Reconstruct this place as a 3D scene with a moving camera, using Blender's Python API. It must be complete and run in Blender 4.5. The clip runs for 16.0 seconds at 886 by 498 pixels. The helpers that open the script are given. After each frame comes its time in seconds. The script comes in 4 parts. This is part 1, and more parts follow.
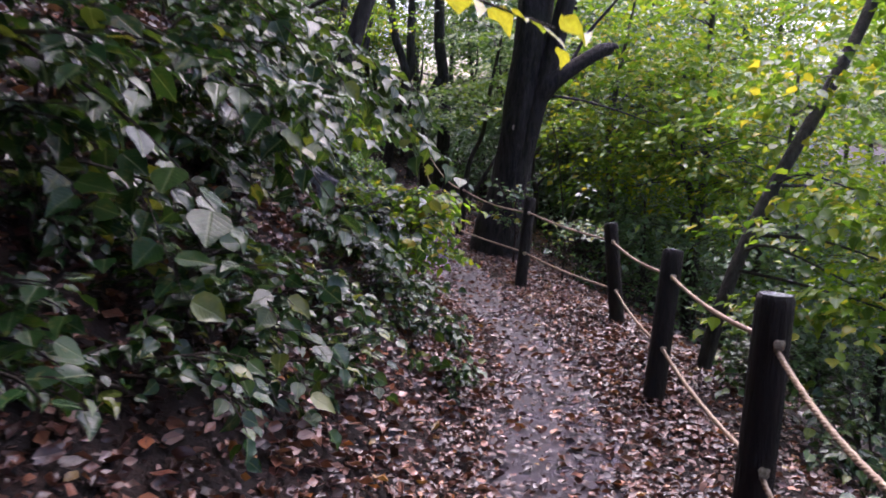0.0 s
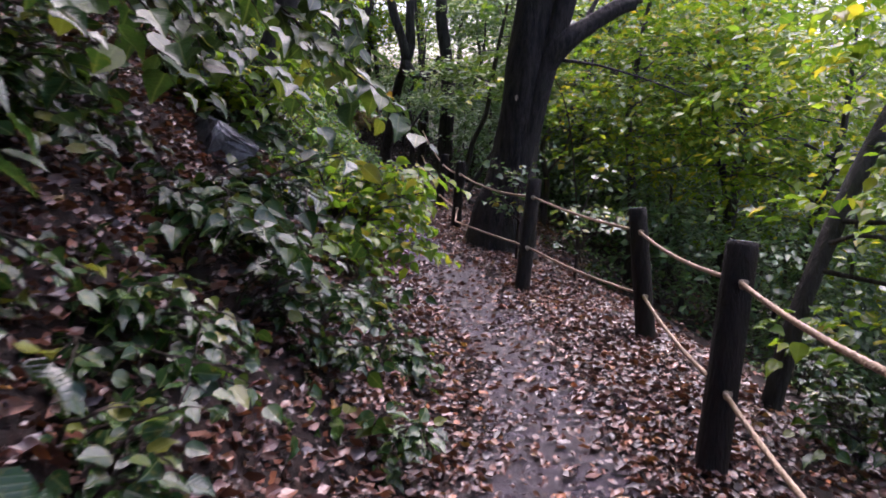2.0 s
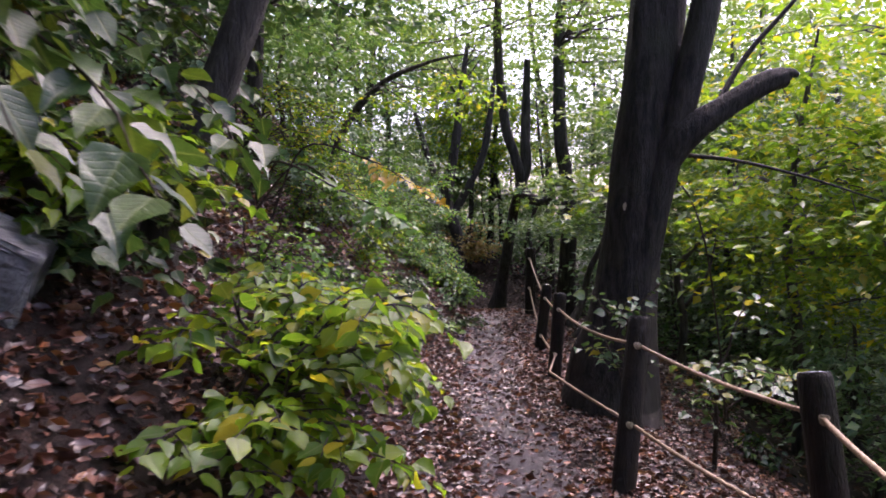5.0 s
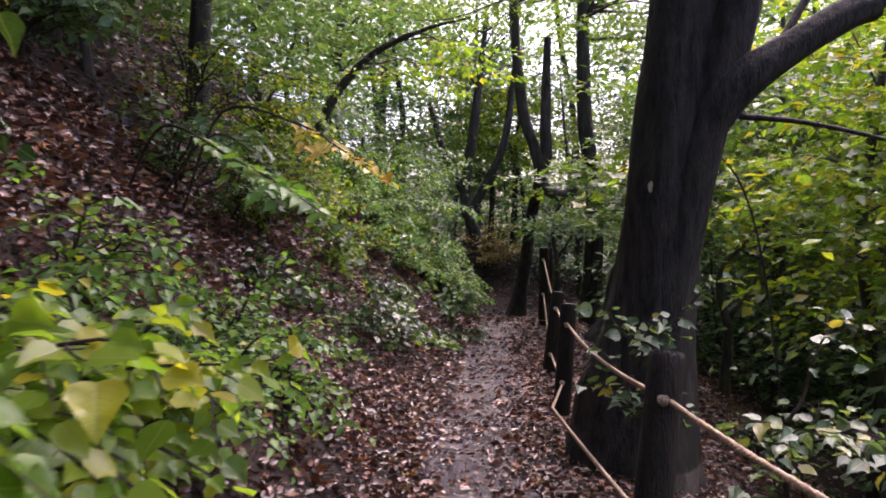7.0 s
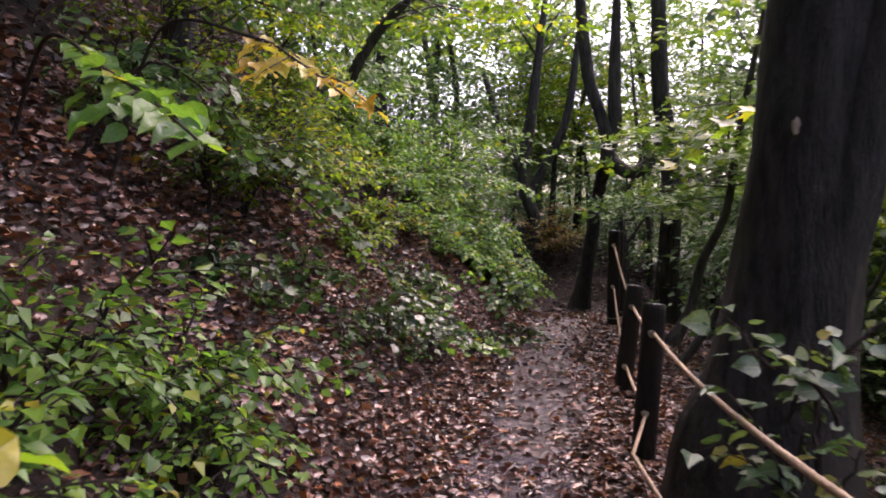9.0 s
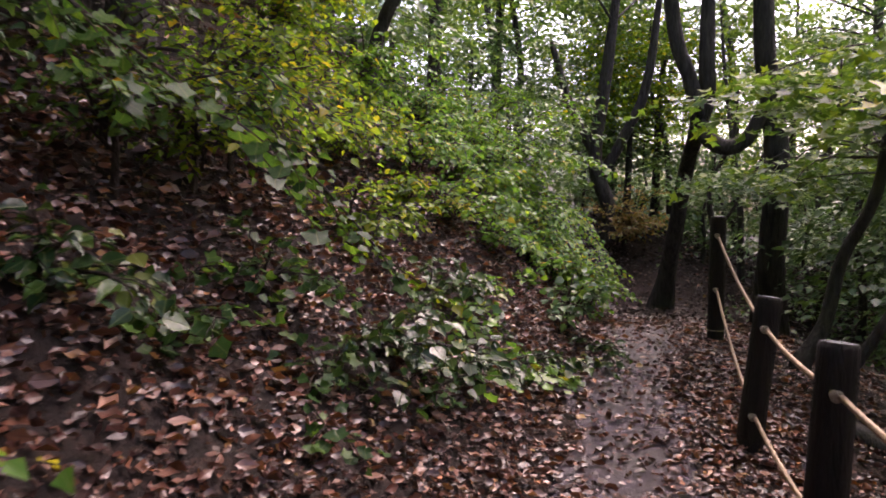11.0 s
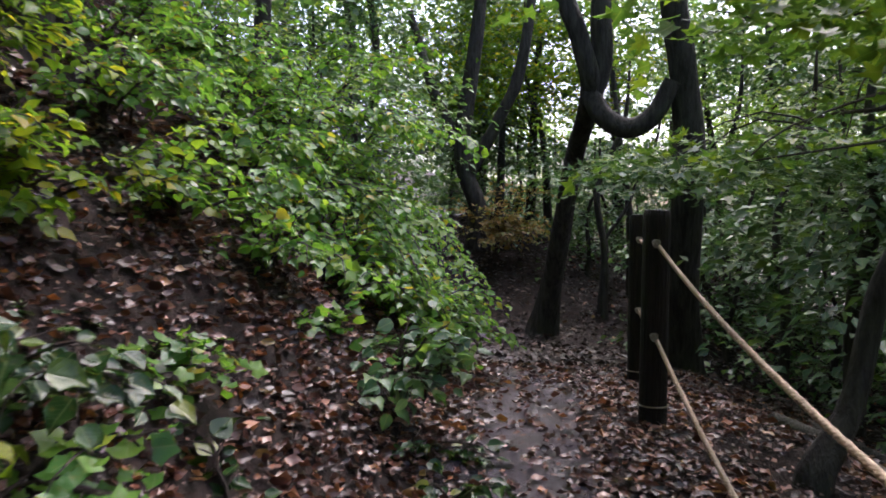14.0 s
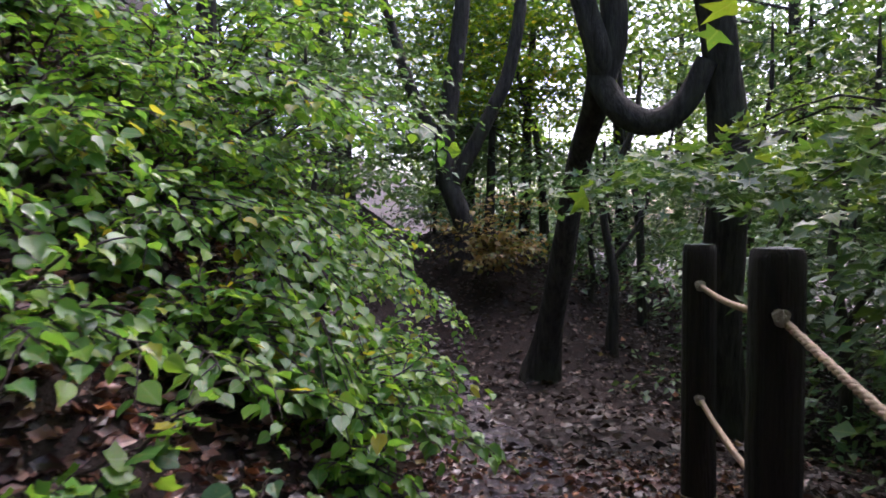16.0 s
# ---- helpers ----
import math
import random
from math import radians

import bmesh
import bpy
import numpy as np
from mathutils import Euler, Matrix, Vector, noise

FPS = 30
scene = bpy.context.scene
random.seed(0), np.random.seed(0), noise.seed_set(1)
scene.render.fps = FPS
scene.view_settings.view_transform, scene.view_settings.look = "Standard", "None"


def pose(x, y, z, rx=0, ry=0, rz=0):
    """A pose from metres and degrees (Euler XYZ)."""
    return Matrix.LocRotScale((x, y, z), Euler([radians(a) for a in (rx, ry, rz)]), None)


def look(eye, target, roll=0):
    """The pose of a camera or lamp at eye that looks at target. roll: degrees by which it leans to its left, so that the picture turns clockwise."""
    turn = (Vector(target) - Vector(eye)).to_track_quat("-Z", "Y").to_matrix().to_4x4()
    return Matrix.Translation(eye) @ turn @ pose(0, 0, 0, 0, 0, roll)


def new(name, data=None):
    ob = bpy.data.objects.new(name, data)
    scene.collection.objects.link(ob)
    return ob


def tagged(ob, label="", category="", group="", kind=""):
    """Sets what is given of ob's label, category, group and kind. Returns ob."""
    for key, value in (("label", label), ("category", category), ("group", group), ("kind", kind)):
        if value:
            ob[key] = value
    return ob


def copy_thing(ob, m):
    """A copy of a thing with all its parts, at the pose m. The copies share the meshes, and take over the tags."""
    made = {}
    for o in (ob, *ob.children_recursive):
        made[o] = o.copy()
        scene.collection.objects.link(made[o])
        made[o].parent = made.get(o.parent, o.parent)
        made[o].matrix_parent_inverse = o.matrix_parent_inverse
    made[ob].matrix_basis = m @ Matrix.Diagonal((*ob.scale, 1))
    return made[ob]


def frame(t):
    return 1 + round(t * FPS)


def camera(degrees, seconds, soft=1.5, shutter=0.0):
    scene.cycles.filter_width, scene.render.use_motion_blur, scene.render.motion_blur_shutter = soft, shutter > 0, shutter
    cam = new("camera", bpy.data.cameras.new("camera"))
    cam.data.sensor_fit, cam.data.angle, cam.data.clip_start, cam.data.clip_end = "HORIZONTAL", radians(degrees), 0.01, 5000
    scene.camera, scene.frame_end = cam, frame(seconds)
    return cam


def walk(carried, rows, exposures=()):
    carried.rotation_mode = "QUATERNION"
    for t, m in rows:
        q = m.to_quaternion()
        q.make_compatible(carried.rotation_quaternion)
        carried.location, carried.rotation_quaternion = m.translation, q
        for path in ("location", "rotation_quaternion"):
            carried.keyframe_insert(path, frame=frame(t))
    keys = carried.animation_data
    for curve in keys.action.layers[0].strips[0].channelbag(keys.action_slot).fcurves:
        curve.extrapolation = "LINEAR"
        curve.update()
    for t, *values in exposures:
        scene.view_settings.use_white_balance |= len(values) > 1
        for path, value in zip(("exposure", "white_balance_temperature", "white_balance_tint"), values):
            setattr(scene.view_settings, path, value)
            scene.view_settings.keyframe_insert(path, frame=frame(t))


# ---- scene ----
EXPOSURE = 2.1
cam = camera(59.0, 16.0, soft=1.7, shutter=0.4)
# seconds, place, turn to the left, look up, lean
ROWS = [
    (0, -0.048, 0.294, 1.879, -0.42, -9.86, 1.24),
    (0.5, 0.006, 0.737, 1.743, -0.15, -10.60, 1.21),
    (1, 0.112, 1.220, 1.636, 0.12, -10.73, 1.18),
    (1.5, 0.202, 1.623, 1.599, 0.26, -10.53, 1.11),
    (2, 0.265, 2.042, 1.567, 0.68, -10.24, 0.96),
    (2.5, 0.396, 2.452, 1.517, 2.56, -5.88, 0.67),
    (3, 0.518, 2.900, 1.476, 9.01, -2.67, 0.31),
    (3.5, 0.631, 3.360, 1.462, 10.87, -2.12, 0.06),
    (4, 0.756, 3.692, 1.455, 11.32, -1.71, -0.01),
    (4.5, 0.789, 4.082, 1.434, 11.55, -1.22, 0.03),
    (5, 0.796, 4.463, 1.374, 11.42, -0.46, 0.06),
    (7.5, 0.934, 6.836, 1.310, 14.54, -0.35, 0.02),
    (8, 0.902, 7.273, 1.294, 14.96, -1.25, -0.02),
    (8.5, 0.836, 7.671, 1.285, 16.32, -1.35, -0.03),
    (9, 0.651, 8.077, 1.259, 18.52, -1.19, 0.02),
    (10.2, 0.365, 9.22, 1.255, 21.6, -1.7, 0.1),
    (11.3, 0.101, 10.237, 1.240, 23.68, -2.20, 0.14),
    (11.5, 0.043, 10.466, 1.225, 21.42, -1.96, 0.27),
    (12, -0.058, 10.967, 1.207, 16.23, -1.53, 0.35),
    (12.5, -0.135, 11.447, 1.196, 15.55, -1.33, 0.35),
    (13, -0.244, 11.944, 1.193, 14.97, -1.25, 0.28),
    (13.5, -0.297, 12.487, 1.188, 14.62, -1.33, 0.19),
    (14, -0.402, 13.036, 1.190, 14.30, -1.51, 0.11),
    (14.5, -0.473, 13.544, 1.210, 13.97, -1.57, 0.00),
    (15, -0.517, 14.060, 1.247, 13.83, -1.35, -0.13),
    (15.5, -0.606, 14.613, 1.287, 13.96, -1.06, -0.26),
    (16, -0.675, 15.044, 1.311, 13.92, -0.67, -0.34),
]
walk(cam, [(t, pose(x, y, z, 90 + pitch, 0, yaw) @ pose(0, 0, 0, 0, 0, roll)) for t, x, y, z, yaw, pitch, roll in ROWS],
     exposures=[(0.0, EXPOSURE - 0.2, 5650, 31), (5.0, EXPOSURE + 0.03, 6050, 35), (9.0, EXPOSURE + 0.1, 6450, 35), (11.5, EXPOSURE + 0.05, 6650, 33), (12.5, EXPOSURE + 0.1, 5900, 30), (14.0, EXPOSURE + 0.12, 5850, 20), (16.0, EXPOSURE + 0.25, 5750, 27)])

# ---- light: an overcast autumn day under trees ----
world = bpy.data.worlds.new("overcast_sky")
scene.world = world
world.use_nodes = True
wn = world.node_tree
sky = wn.nodes.new("ShaderNodeTexSky")
sky.sky_type = "NISHITA"
sky.sun_disc = False
sky.sun_elevation = radians(58)
sky.sun_rotation = radians(20)
sky.air_density, sky.dust_density, sky.ozone_density = 1.0, 6.0, 1.0
wn.nodes["Background"].inputs[1].default_value = 0.15
wn.links.new(sky.outputs[0], wn.nodes["Background"].inputs[0])
sun = new("sun", bpy.data.lights.new("sun", "SUN"))
sun.data.energy, sun.data.angle, sun.data.color = 0.7, radians(50), (1.0, 0.96, 0.9)
sun.matrix_world = look((9.5, 20, 36), (0, 0, 0))

RNG = np.random.default_rng(7)


# ---- materials ----
def mat(name):
    m = bpy.data.materials.new(name)
    m.use_nodes = True
    return m, m.node_tree, m.node_tree.nodes["Principled BSDF"]


def node(nt, kind, **inputs):
    n = nt.nodes.new("ShaderNode" + kind)
    for k, v in inputs.items():
        n.inputs[k.replace("_", " ")].default_value = v
    return n


def ramp(nt, src, stops):
    r = nt.nodes.new("ShaderNodeValToRGB")
    els = r.color_ramp.elements
    while len(els) < len(stops):
        els.new(0.5)
    for e, (p, c) in zip(els, stops):
        e.position, e.color = p, (*c, 1)
    nt.links.new(src, r.inputs[0])
    return r.outputs[0]


def mixed(nt, fac, a, b, mode="MIX"):
    m = nt.nodes.new("ShaderNodeMix")
    m.data_type, m.blend_type = "RGBA", mode
    for sock, v in ((m.inputs[0], fac), (m.inputs[6], a), (m.inputs[7], b)):
        if isinstance(v, bpy.types.NodeSocket):
            nt.links.new(v, sock)
        else:
            sock.default_value = v if isinstance(v, (int, float)) else (*v, 1)
    return m.outputs[2]


def bump(nt, bsdf, height, strength, dist):
    b = node(nt, "Bump", Strength=strength, Distance=dist)
    nt.links.new(height, b.inputs["Height"])
    nt.links.new(b.outputs[0], bsdf.inputs["Normal"])


def coords(nt):
    return nt.nodes.new("ShaderNodeTexCoord").outputs["Object"]


def noise_tex(nt, scale, detail=5.0, rough=0.55, vec=None):
    n = node(nt, "TexNoise", Scale=scale, Detail=detail, Roughness=rough)
    nt.links.new(vec if vec is not None else coords(nt), n.inputs["Vector"])
    return n.outputs[0]


def leaf_material(name, stops, rough=0.3, through_share=0.4, spots=(0.30, 0.22, 0.05), spot_amount=0.25, gloss=0.6, veins=True):
    """A wet leaf: glossy skin, light shining through it, each leaf its own hue."""
    m, nt, b = mat(name)
    geo = nt.nodes.new("ShaderNodeNewGeometry")
    own = nt.nodes.new("ShaderNodeObjectInfo").outputs["Random"]
    add, part_of = nt.nodes.new("ShaderNodeMath"), nt.nodes.new("ShaderNodeMath")
    part_of.operation = "FRACT"
    nt.links.new(geo.outputs["Random Per Island"], add.inputs[0])
    nt.links.new(own, add.inputs[1])
    nt.links.new(add.outputs[0], part_of.inputs[0])
    col = ramp(nt, part_of.outputs[0], stops)
    sp = ramp(nt, noise_tex(nt, 45, 3), [(0.56, (0, 0, 0)), (0.72, (spot_amount,) * 3)])
    col = mixed(nt, sp, col, spots)
    shade = ramp(nt, noise_tex(nt, 7, 2), [(0.3, (0.7, 0.7, 0.7)), (0.75, (1.15, 1.15, 1.1))])
    col = mixed(nt, 1.0, col, shade, "MULTIPLY")
    nt.links.new(col, b.inputs["Base Color"])
    b.inputs["Roughness"].default_value = rough
    b.inputs["Specular IOR Level"].default_value = gloss
    uv = nt.nodes.new("ShaderNodeSeparateXYZ")
    nt.links.new(nt.nodes.new("ShaderNodeTexCoord").outputs["UV"], uv.inputs[0])

    def calc(op, p, q):
        n = nt.nodes.new("ShaderNodeMath")
        n.operation = op
        for sock, v in zip(n.inputs, (p, q)):
            if isinstance(v, bpy.types.NodeSocket):
                nt.links.new(v, sock)
            else:
                sock.default_value = v
        return n.outputs[0]

    across = calc("ABSOLUTE", uv.outputs[0], 0)
    rib = ramp(nt, across, [(0.0, (1, 1, 1)), (0.045, (0, 0, 0))])
    wave = calc("SINE", calc("MULTIPLY", calc("SUBTRACT", uv.outputs[1], calc("MULTIPLY", across, 0.75)), 24.0), 0)
    vein = calc("POWER", calc("ABSOLUTE", wave, 0), 16.0)
    col = mixed(nt, calc("MULTIPLY", rib, 0.28), col, (0.30, 0.34, 0.14) if veins else (0.05, 0.02, 0.015))
    col = mixed(nt, calc("MULTIPLY", vein, 0.10 if veins else 0.1), col, (0.16, 0.22, 0.07) if veins else (0.05, 0.02, 0.015))
    nt.links.new(col, b.inputs["Base Color"])
    height = mixed(nt, 0.4, calc("SUBTRACT", calc("MULTIPLY", vein, -0.5), rib), noise_tex(nt, 60, 3))
    bump(nt, b, height, 0.3, 0.006)
    tr = nt.nodes.new("ShaderNodeBsdfTranslucent")
    warm = mixed(nt, 1.0, col, (1.25, 1.25, 0.5), "MULTIPLY")
    nt.links.new(warm, tr.inputs[0])
    mix = nt.nodes.new("ShaderNodeMixShader")
    mix.inputs[0].default_value = through_share
    nt.links.new(b.outputs[0], mix.inputs[1])
    nt.links.new(tr.outputs[0], mix.inputs[2])
    nt.links.new(mix.outputs[0], nt.nodes["Material Output"].inputs[0])
    return m


LEAF_BANK = leaf_material("wet_shrub_leaf", [(0.0, (0.011, 0.033, 0.013)), (0.6, (0.021, 0.055, 0.016)), (0.9, (0.05, 0.095, 0.017)), (1.0, (0.16, 0.16, 0.03))], 0.2, 0.3, gloss=0.36)
LEAF_WET = leaf_material("rain_wet_leaf", [(0.0, (0.016, 0.045, 0.018)), (0.6, (0.03, 0.07, 0.02)), (0.9, (0.07, 0.12, 0.02)), (1.0, (0.14, 0.16, 0.03))], 0.3, 0.38, gloss=0.5)
LEAF_MID = leaf_material("creeper_leaf", [(0.0, (0.02, 0.06, 0.02)), (0.6, (0.04, 0.10, 0.028)), (1.0, (0.085, 0.17, 0.03))], 0.28, 0.6, gloss=0.25)
LEAF_FRESH = leaf_material("small_fresh_leaf", [(0.0, (0.030, 0.085, 0.024)), (0.55, (0.06, 0.14, 0.028)), (0.93, (0.12, 0.20, 0.028)), (0.97, (0.30, 0.26, 0.03)), (1.0, (0.40, 0.24, 0.03))], 0.25, 0.5, gloss=0.36)
LEAF_LIGHT = leaf_material("yellow_green_leaf", [(0.0, (0.07, 0.15, 0.02)), (0.5, (0.145, 0.26, 0.022)), (0.85, (0.24, 0.32, 0.022)), (1.0, (0.42, 0.35, 0.03))], 0.27, 0.62, gloss=0.4)
LEAF_FOREST = leaf_material("forest_leaf", [(0.0, (0.06, 0.13, 0.035)), (0.6, (0.11, 0.21, 0.035)), (1.0, (0.20, 0.28, 0.03))], 0.32, 0.52, gloss=0.6)
LEAF_DARK = leaf_material("understory_leaf", [(0.0, (0.04, 0.10, 0.05)), (0.6, (0.07, 0.155, 0.065)), (1.0, (0.12, 0.20, 0.06))], 0.3, 0.46)
LEAF_GOLD = leaf_material("golden_leaf", [(0.0, (0.50, 0.30, 0.03)), (0.5, (0.55, 0.42, 0.08)), (1.0, (0.42, 0.40, 0.05))], 0.25, 0.45)
LEAF_YELLOW = leaf_material("translucent_yellow_leaf", [(0.0, (0.36, 0.36, 0.03)), (0.6, (0.46, 0.42, 0.04)), (1.0, (0.24, 0.30, 0.03))], 0.25, 0.55)
LEAF_RUST = leaf_material("rusty_leaf", [(0.0, (0.25, 0.13, 0.04)), (0.5, (0.27, 0.18, 0.05)), (1.0, (0.17, 0.20, 0.05))], 0.4, 0.5)
LEAF_PALE = leaf_material("pale_sapling_leaf", [(0.0, (0.05, 0.11, 0.06)), (0.65, (0.10, 0.17, 0.085)), (0.9, (0.20, 0.24, 0.08)), (1.0, (0.36, 0.30, 0.05))], 0.25, 0.4)
LEAF_HEDGE = leaf_material("fresh_green_leaf", [(0.0, (0.065, 0.17, 0.04)), (0.6, (0.12, 0.26, 0.045)), (0.95, (0.20, 0.33, 0.045)), (1.0, (0.36, 0.30, 0.03))], 0.22, 0.56, gloss=0.45)
# the pale pink stop at 0.93 paints in sky highlights on wet leaves
LITTER = leaf_material("fallen_leaf", [(0.0, (0.022, 0.010, 0.009)), (0.35, (0.058, 0.021, 0.016)), (0.62, (0.115, 0.040, 0.026)), (0.84, (0.20, 0.078, 0.045)), (0.93, (0.34, 0.19, 0.15)), (0.97, (0.36, 0.11, 0.03)), (1.0, (0.30, 0.19, 0.06))], 0.3, 0.12, (0.02, 0.010, 0.008), 0.5, gloss=0.6, veins=False)
# darker copy of LITTER: the hollow's shade is put into the leaf colour
LITTER_SHADED = leaf_material("shaded_fallen_leaf", [(0.0, (0.012, 0.008, 0.007)), (0.5, (0.032, 0.018, 0.014)), (0.9, (0.075, 0.042, 0.030)), (1.0, (0.17, 0.11, 0.08))], 0.5, 0.05, (0.012, 0.008, 0.007), 0.5, gloss=0.35, veins=False)


def soil_material():
    m, nt, b = mat("leafy_soil")
    mid, fine = noise_tex(nt, 14, 6, 0.7), noise_tex(nt, 60, 4, 0.7)
    vor = node(nt, "TexVoronoi", Scale=16.0)
    nt.links.new(coords(nt), vor.inputs["Vector"])
    leafy = ramp(nt, vor.outputs["Color"], [(0.1, (0.008, 0.005, 0.004)), (0.45, (0.018, 0.009, 0.007)), (0.8, (0.040, 0.019, 0.013)), (0.95, (0.08, 0.045, 0.032))])
    earth = ramp(nt, mid, [(0.3, (0.008, 0.006, 0.005)), (0.7, (0.020, 0.013, 0.010))])
    col = mixed(nt, ramp(nt, fine, [(0.4, (0, 0, 0)), (0.6, (0.8, 0.8, 0.8))]), earth, leafy)
    nt.links.new(col, b.inputs["Base Color"])
    b.inputs["Roughness"].default_value, b.inputs["Specular IOR Level"].default_value = 0.85, 0.2
    bump(nt, b, mixed(nt, 0.5, vor.outputs["Color"], fine), 1.0, 0.04)
    return m


def path_material():
    m, nt, b = mat("trodden_wet_path")
    big, mid, fine = noise_tex(nt, 1.6, 5), noise_tex(nt, 11, 6, 0.65), noise_tex(nt, 90, 5, 0.7)
    col = ramp(nt, mid, [(0.28, (0.020, 0.014, 0.019)), (0.5, (0.056, 0.042, 0.056)), (0.75, (0.115, 0.09, 0.115))])
    grit = ramp(nt, fine, [(0.35, (0.55, 0.5, 0.5)), (0.65, (1.2, 1.2, 1.2))])
    col = mixed(nt, 1.0, col, grit, "MULTIPLY")
    col = mixed(nt, ramp(nt, big, [(0.45, (0, 0, 0)), (0.65, (0.6, 0.6, 0.6))]), col, (0.04, 0.027, 0.023))
    nt.links.new(col, b.inputs["Base Color"])
    nt.links.new(ramp(nt, big, [(0.35, (0.2, 0.2, 0.2)), (0.65, (0.42, 0.42, 0.42))]), b.inputs["Roughness"])
    bump(nt, b, mixed(nt, 0.4, mid, fine), 1.0, 0.035)
    return m


def bark_material(name, dark, light, stretch=0.18, scale=16, rough=0.75, shine=0.25):
    m, nt, b = mat(name)
    mp = node(nt, "Mapping", Scale=(1, 1, stretch))
    nt.links.new(coords(nt), mp.inputs[0])
    n1, n2, n3 = noise_tex(nt, scale, 7, 0.7, mp.outputs[0]), noise_tex(nt, scale * 5, 4, 0.6, mp.outputs[0]), noise_tex(nt, 1.7, 3)
    col = ramp(nt, n1, [(0.38, dark), (0.52, tuple(0.5 * (p + q) for p, q in zip(dark, light))), (0.66, light)])
    moss = ramp(nt, n3, [(0.52, (0, 0, 0)), (0.72, (0.5, 0.5, 0.5))])
    col = mixed(nt, moss, col, (light[0] * 0.8, light[1] * 1.05, light[2] * 0.7))
    lichen = ramp(nt, noise_tex(nt, 9, 6, 0.75), [(0.64, (0, 0, 0)), (0.76, (0.5, 0.5, 0.5))])
    col = mixed(nt, lichen, col, tuple(3.0 * c for c in light))
    nt.links.new(col, b.inputs["Base Color"])
    b.inputs["Roughness"].default_value, b.inputs["Specular IOR Level"].default_value = rough, shine
    bump(nt, b, mixed(nt, 0.35, n1, n2), 1.0, 0.05)
    return m


SOIL, PATH_SOIL = soil_material(), path_material()
BARK = bark_material("wet_dark_bark", (0.020, 0.016, 0.014), (0.075, 0.064, 0.055))
BARK_BIG = bark_material("furrowed_bark", (0.009, 0.007, 0.006), (0.048, 0.038, 0.032), 0.22, 17)
TWIG = bark_material("twig_bark", (0.02, 0.013, 0.01), (0.07, 0.045, 0.032), 0.4, 40)
POST = bark_material("stained_post_wood", (0.006, 0.004, 0.0035), (0.028, 0.018, 0.014), 0.08, 30, 0.5)
# wet end grain; the whitish colour carries the sky's reflection
POST_TOP = bark_material("sky_pale_end_grain", (0.22, 0.22, 0.23), (0.5, 0.5, 0.52), 1.0, 40, 0.2, 0.8)
WOUND = bark_material("pale_bare_wood", (0.30, 0.22, 0.15), (0.55, 0.45, 0.34), 0.2, 30)


def rope_material():
    m, nt, b = mat("coir_rope")
    col = ramp(nt, noise_tex(nt, 60, 5, 0.7), [(0.3, (0.21, 0.135, 0.085)), (0.7, (0.48, 0.35, 0.24))])
    nt.links.new(col, b.inputs["Base Color"])
    b.inputs["Roughness"].default_value = 0.7
    bump(nt, b, noise_tex(nt, 250, 3), 0.6, 0.004)
    return m


def rock_material():
    m, nt, b = mat("wet_grey_rock")
    col = ramp(nt, noise_tex(nt, 12, 8, 0.75), [(0.35, (0.02, 0.02, 0.022)), (0.5, (0.085, 0.085, 0.09)), (0.72, (0.25, 0.25, 0.26))])
    nt.links.new(col, b.inputs["Base Color"])
    b.inputs["Roughness"].default_value = 0.28
    bump(nt, b, noise_tex(nt, 22, 6, 0.7), 0.7, 0.03)
    return m


ROPE, ROCK = rope_material(), rock_material()
KNOT = bark_material("pale_rope_end", (0.28, 0.20, 0.13), (0.6, 0.5, 0.38), 1.0, 80, 0.7)


# ---- mesh builders ----
def link_mesh(name, verts, faces, material, parent=None, label="", smooth=False, uv=None):
    me = bpy.data.meshes.new(name)
    if isinstance(faces, np.ndarray):
        n, k = faces.shape
        me.vertices.add(len(verts))
        me.vertices.foreach_set("co", np.asarray(verts, np.float32).ravel())
        me.loops.add(n * k)
        me.loops.foreach_set("vertex_index", faces.astype(np.int32).ravel())
        me.polygons.add(n)
        me.polygons.foreach_set("loop_start", np.arange(0, n * k, k, dtype=np.int32))
        me.update(calc_edges=True)
        if uv is not None:
            me.uv_layers.new(name="leaf").data.foreach_set("uv", np.asarray(uv, np.float32).ravel())
    else:
        me.from_pydata([tuple(v) for v in verts], [], faces)
    me.materials.append(material)
    if smooth:
        me.polygons.foreach_set("use_smooth", np.ones(len(me.polygons), bool))
    me.update()
    ob = new(name, me)
    if parent is not None:
        ob.parent = parent
    if label:
        tagged(ob, label)
    return ob


def thing(name, at, label, category, group="", kind=""):
    ob = new(name)
    ob.location = at
    ob.empty_display_size = 0.1
    return tagged(ob, label, category, group, kind)


def smooth_line(points, radii, steps=6):
    """Catmull-Rom through the points, with radii."""
    p = np.array([(*a, r) for a, r in zip(points, radii)], float)
    q = np.vstack([2 * p[0] - p[1], p, 2 * p[-1] - p[-2]])
    out = []
    for i in range(1, len(q) - 2):
        for s in np.arange(steps) / steps:
            a, b, c, d = q[i - 1], q[i], q[i + 1], q[i + 2]
            out.append(0.5 * (2 * b + (c - a) * s + (2 * a - 5 * b + 4 * c - d) * s * s + (3 * b - a - 3 * c + d) * s ** 3))
    out.append(p[-1])
    out = np.array(out)
    return out[:, :3], np.maximum(out[:, 3], 0.0015)


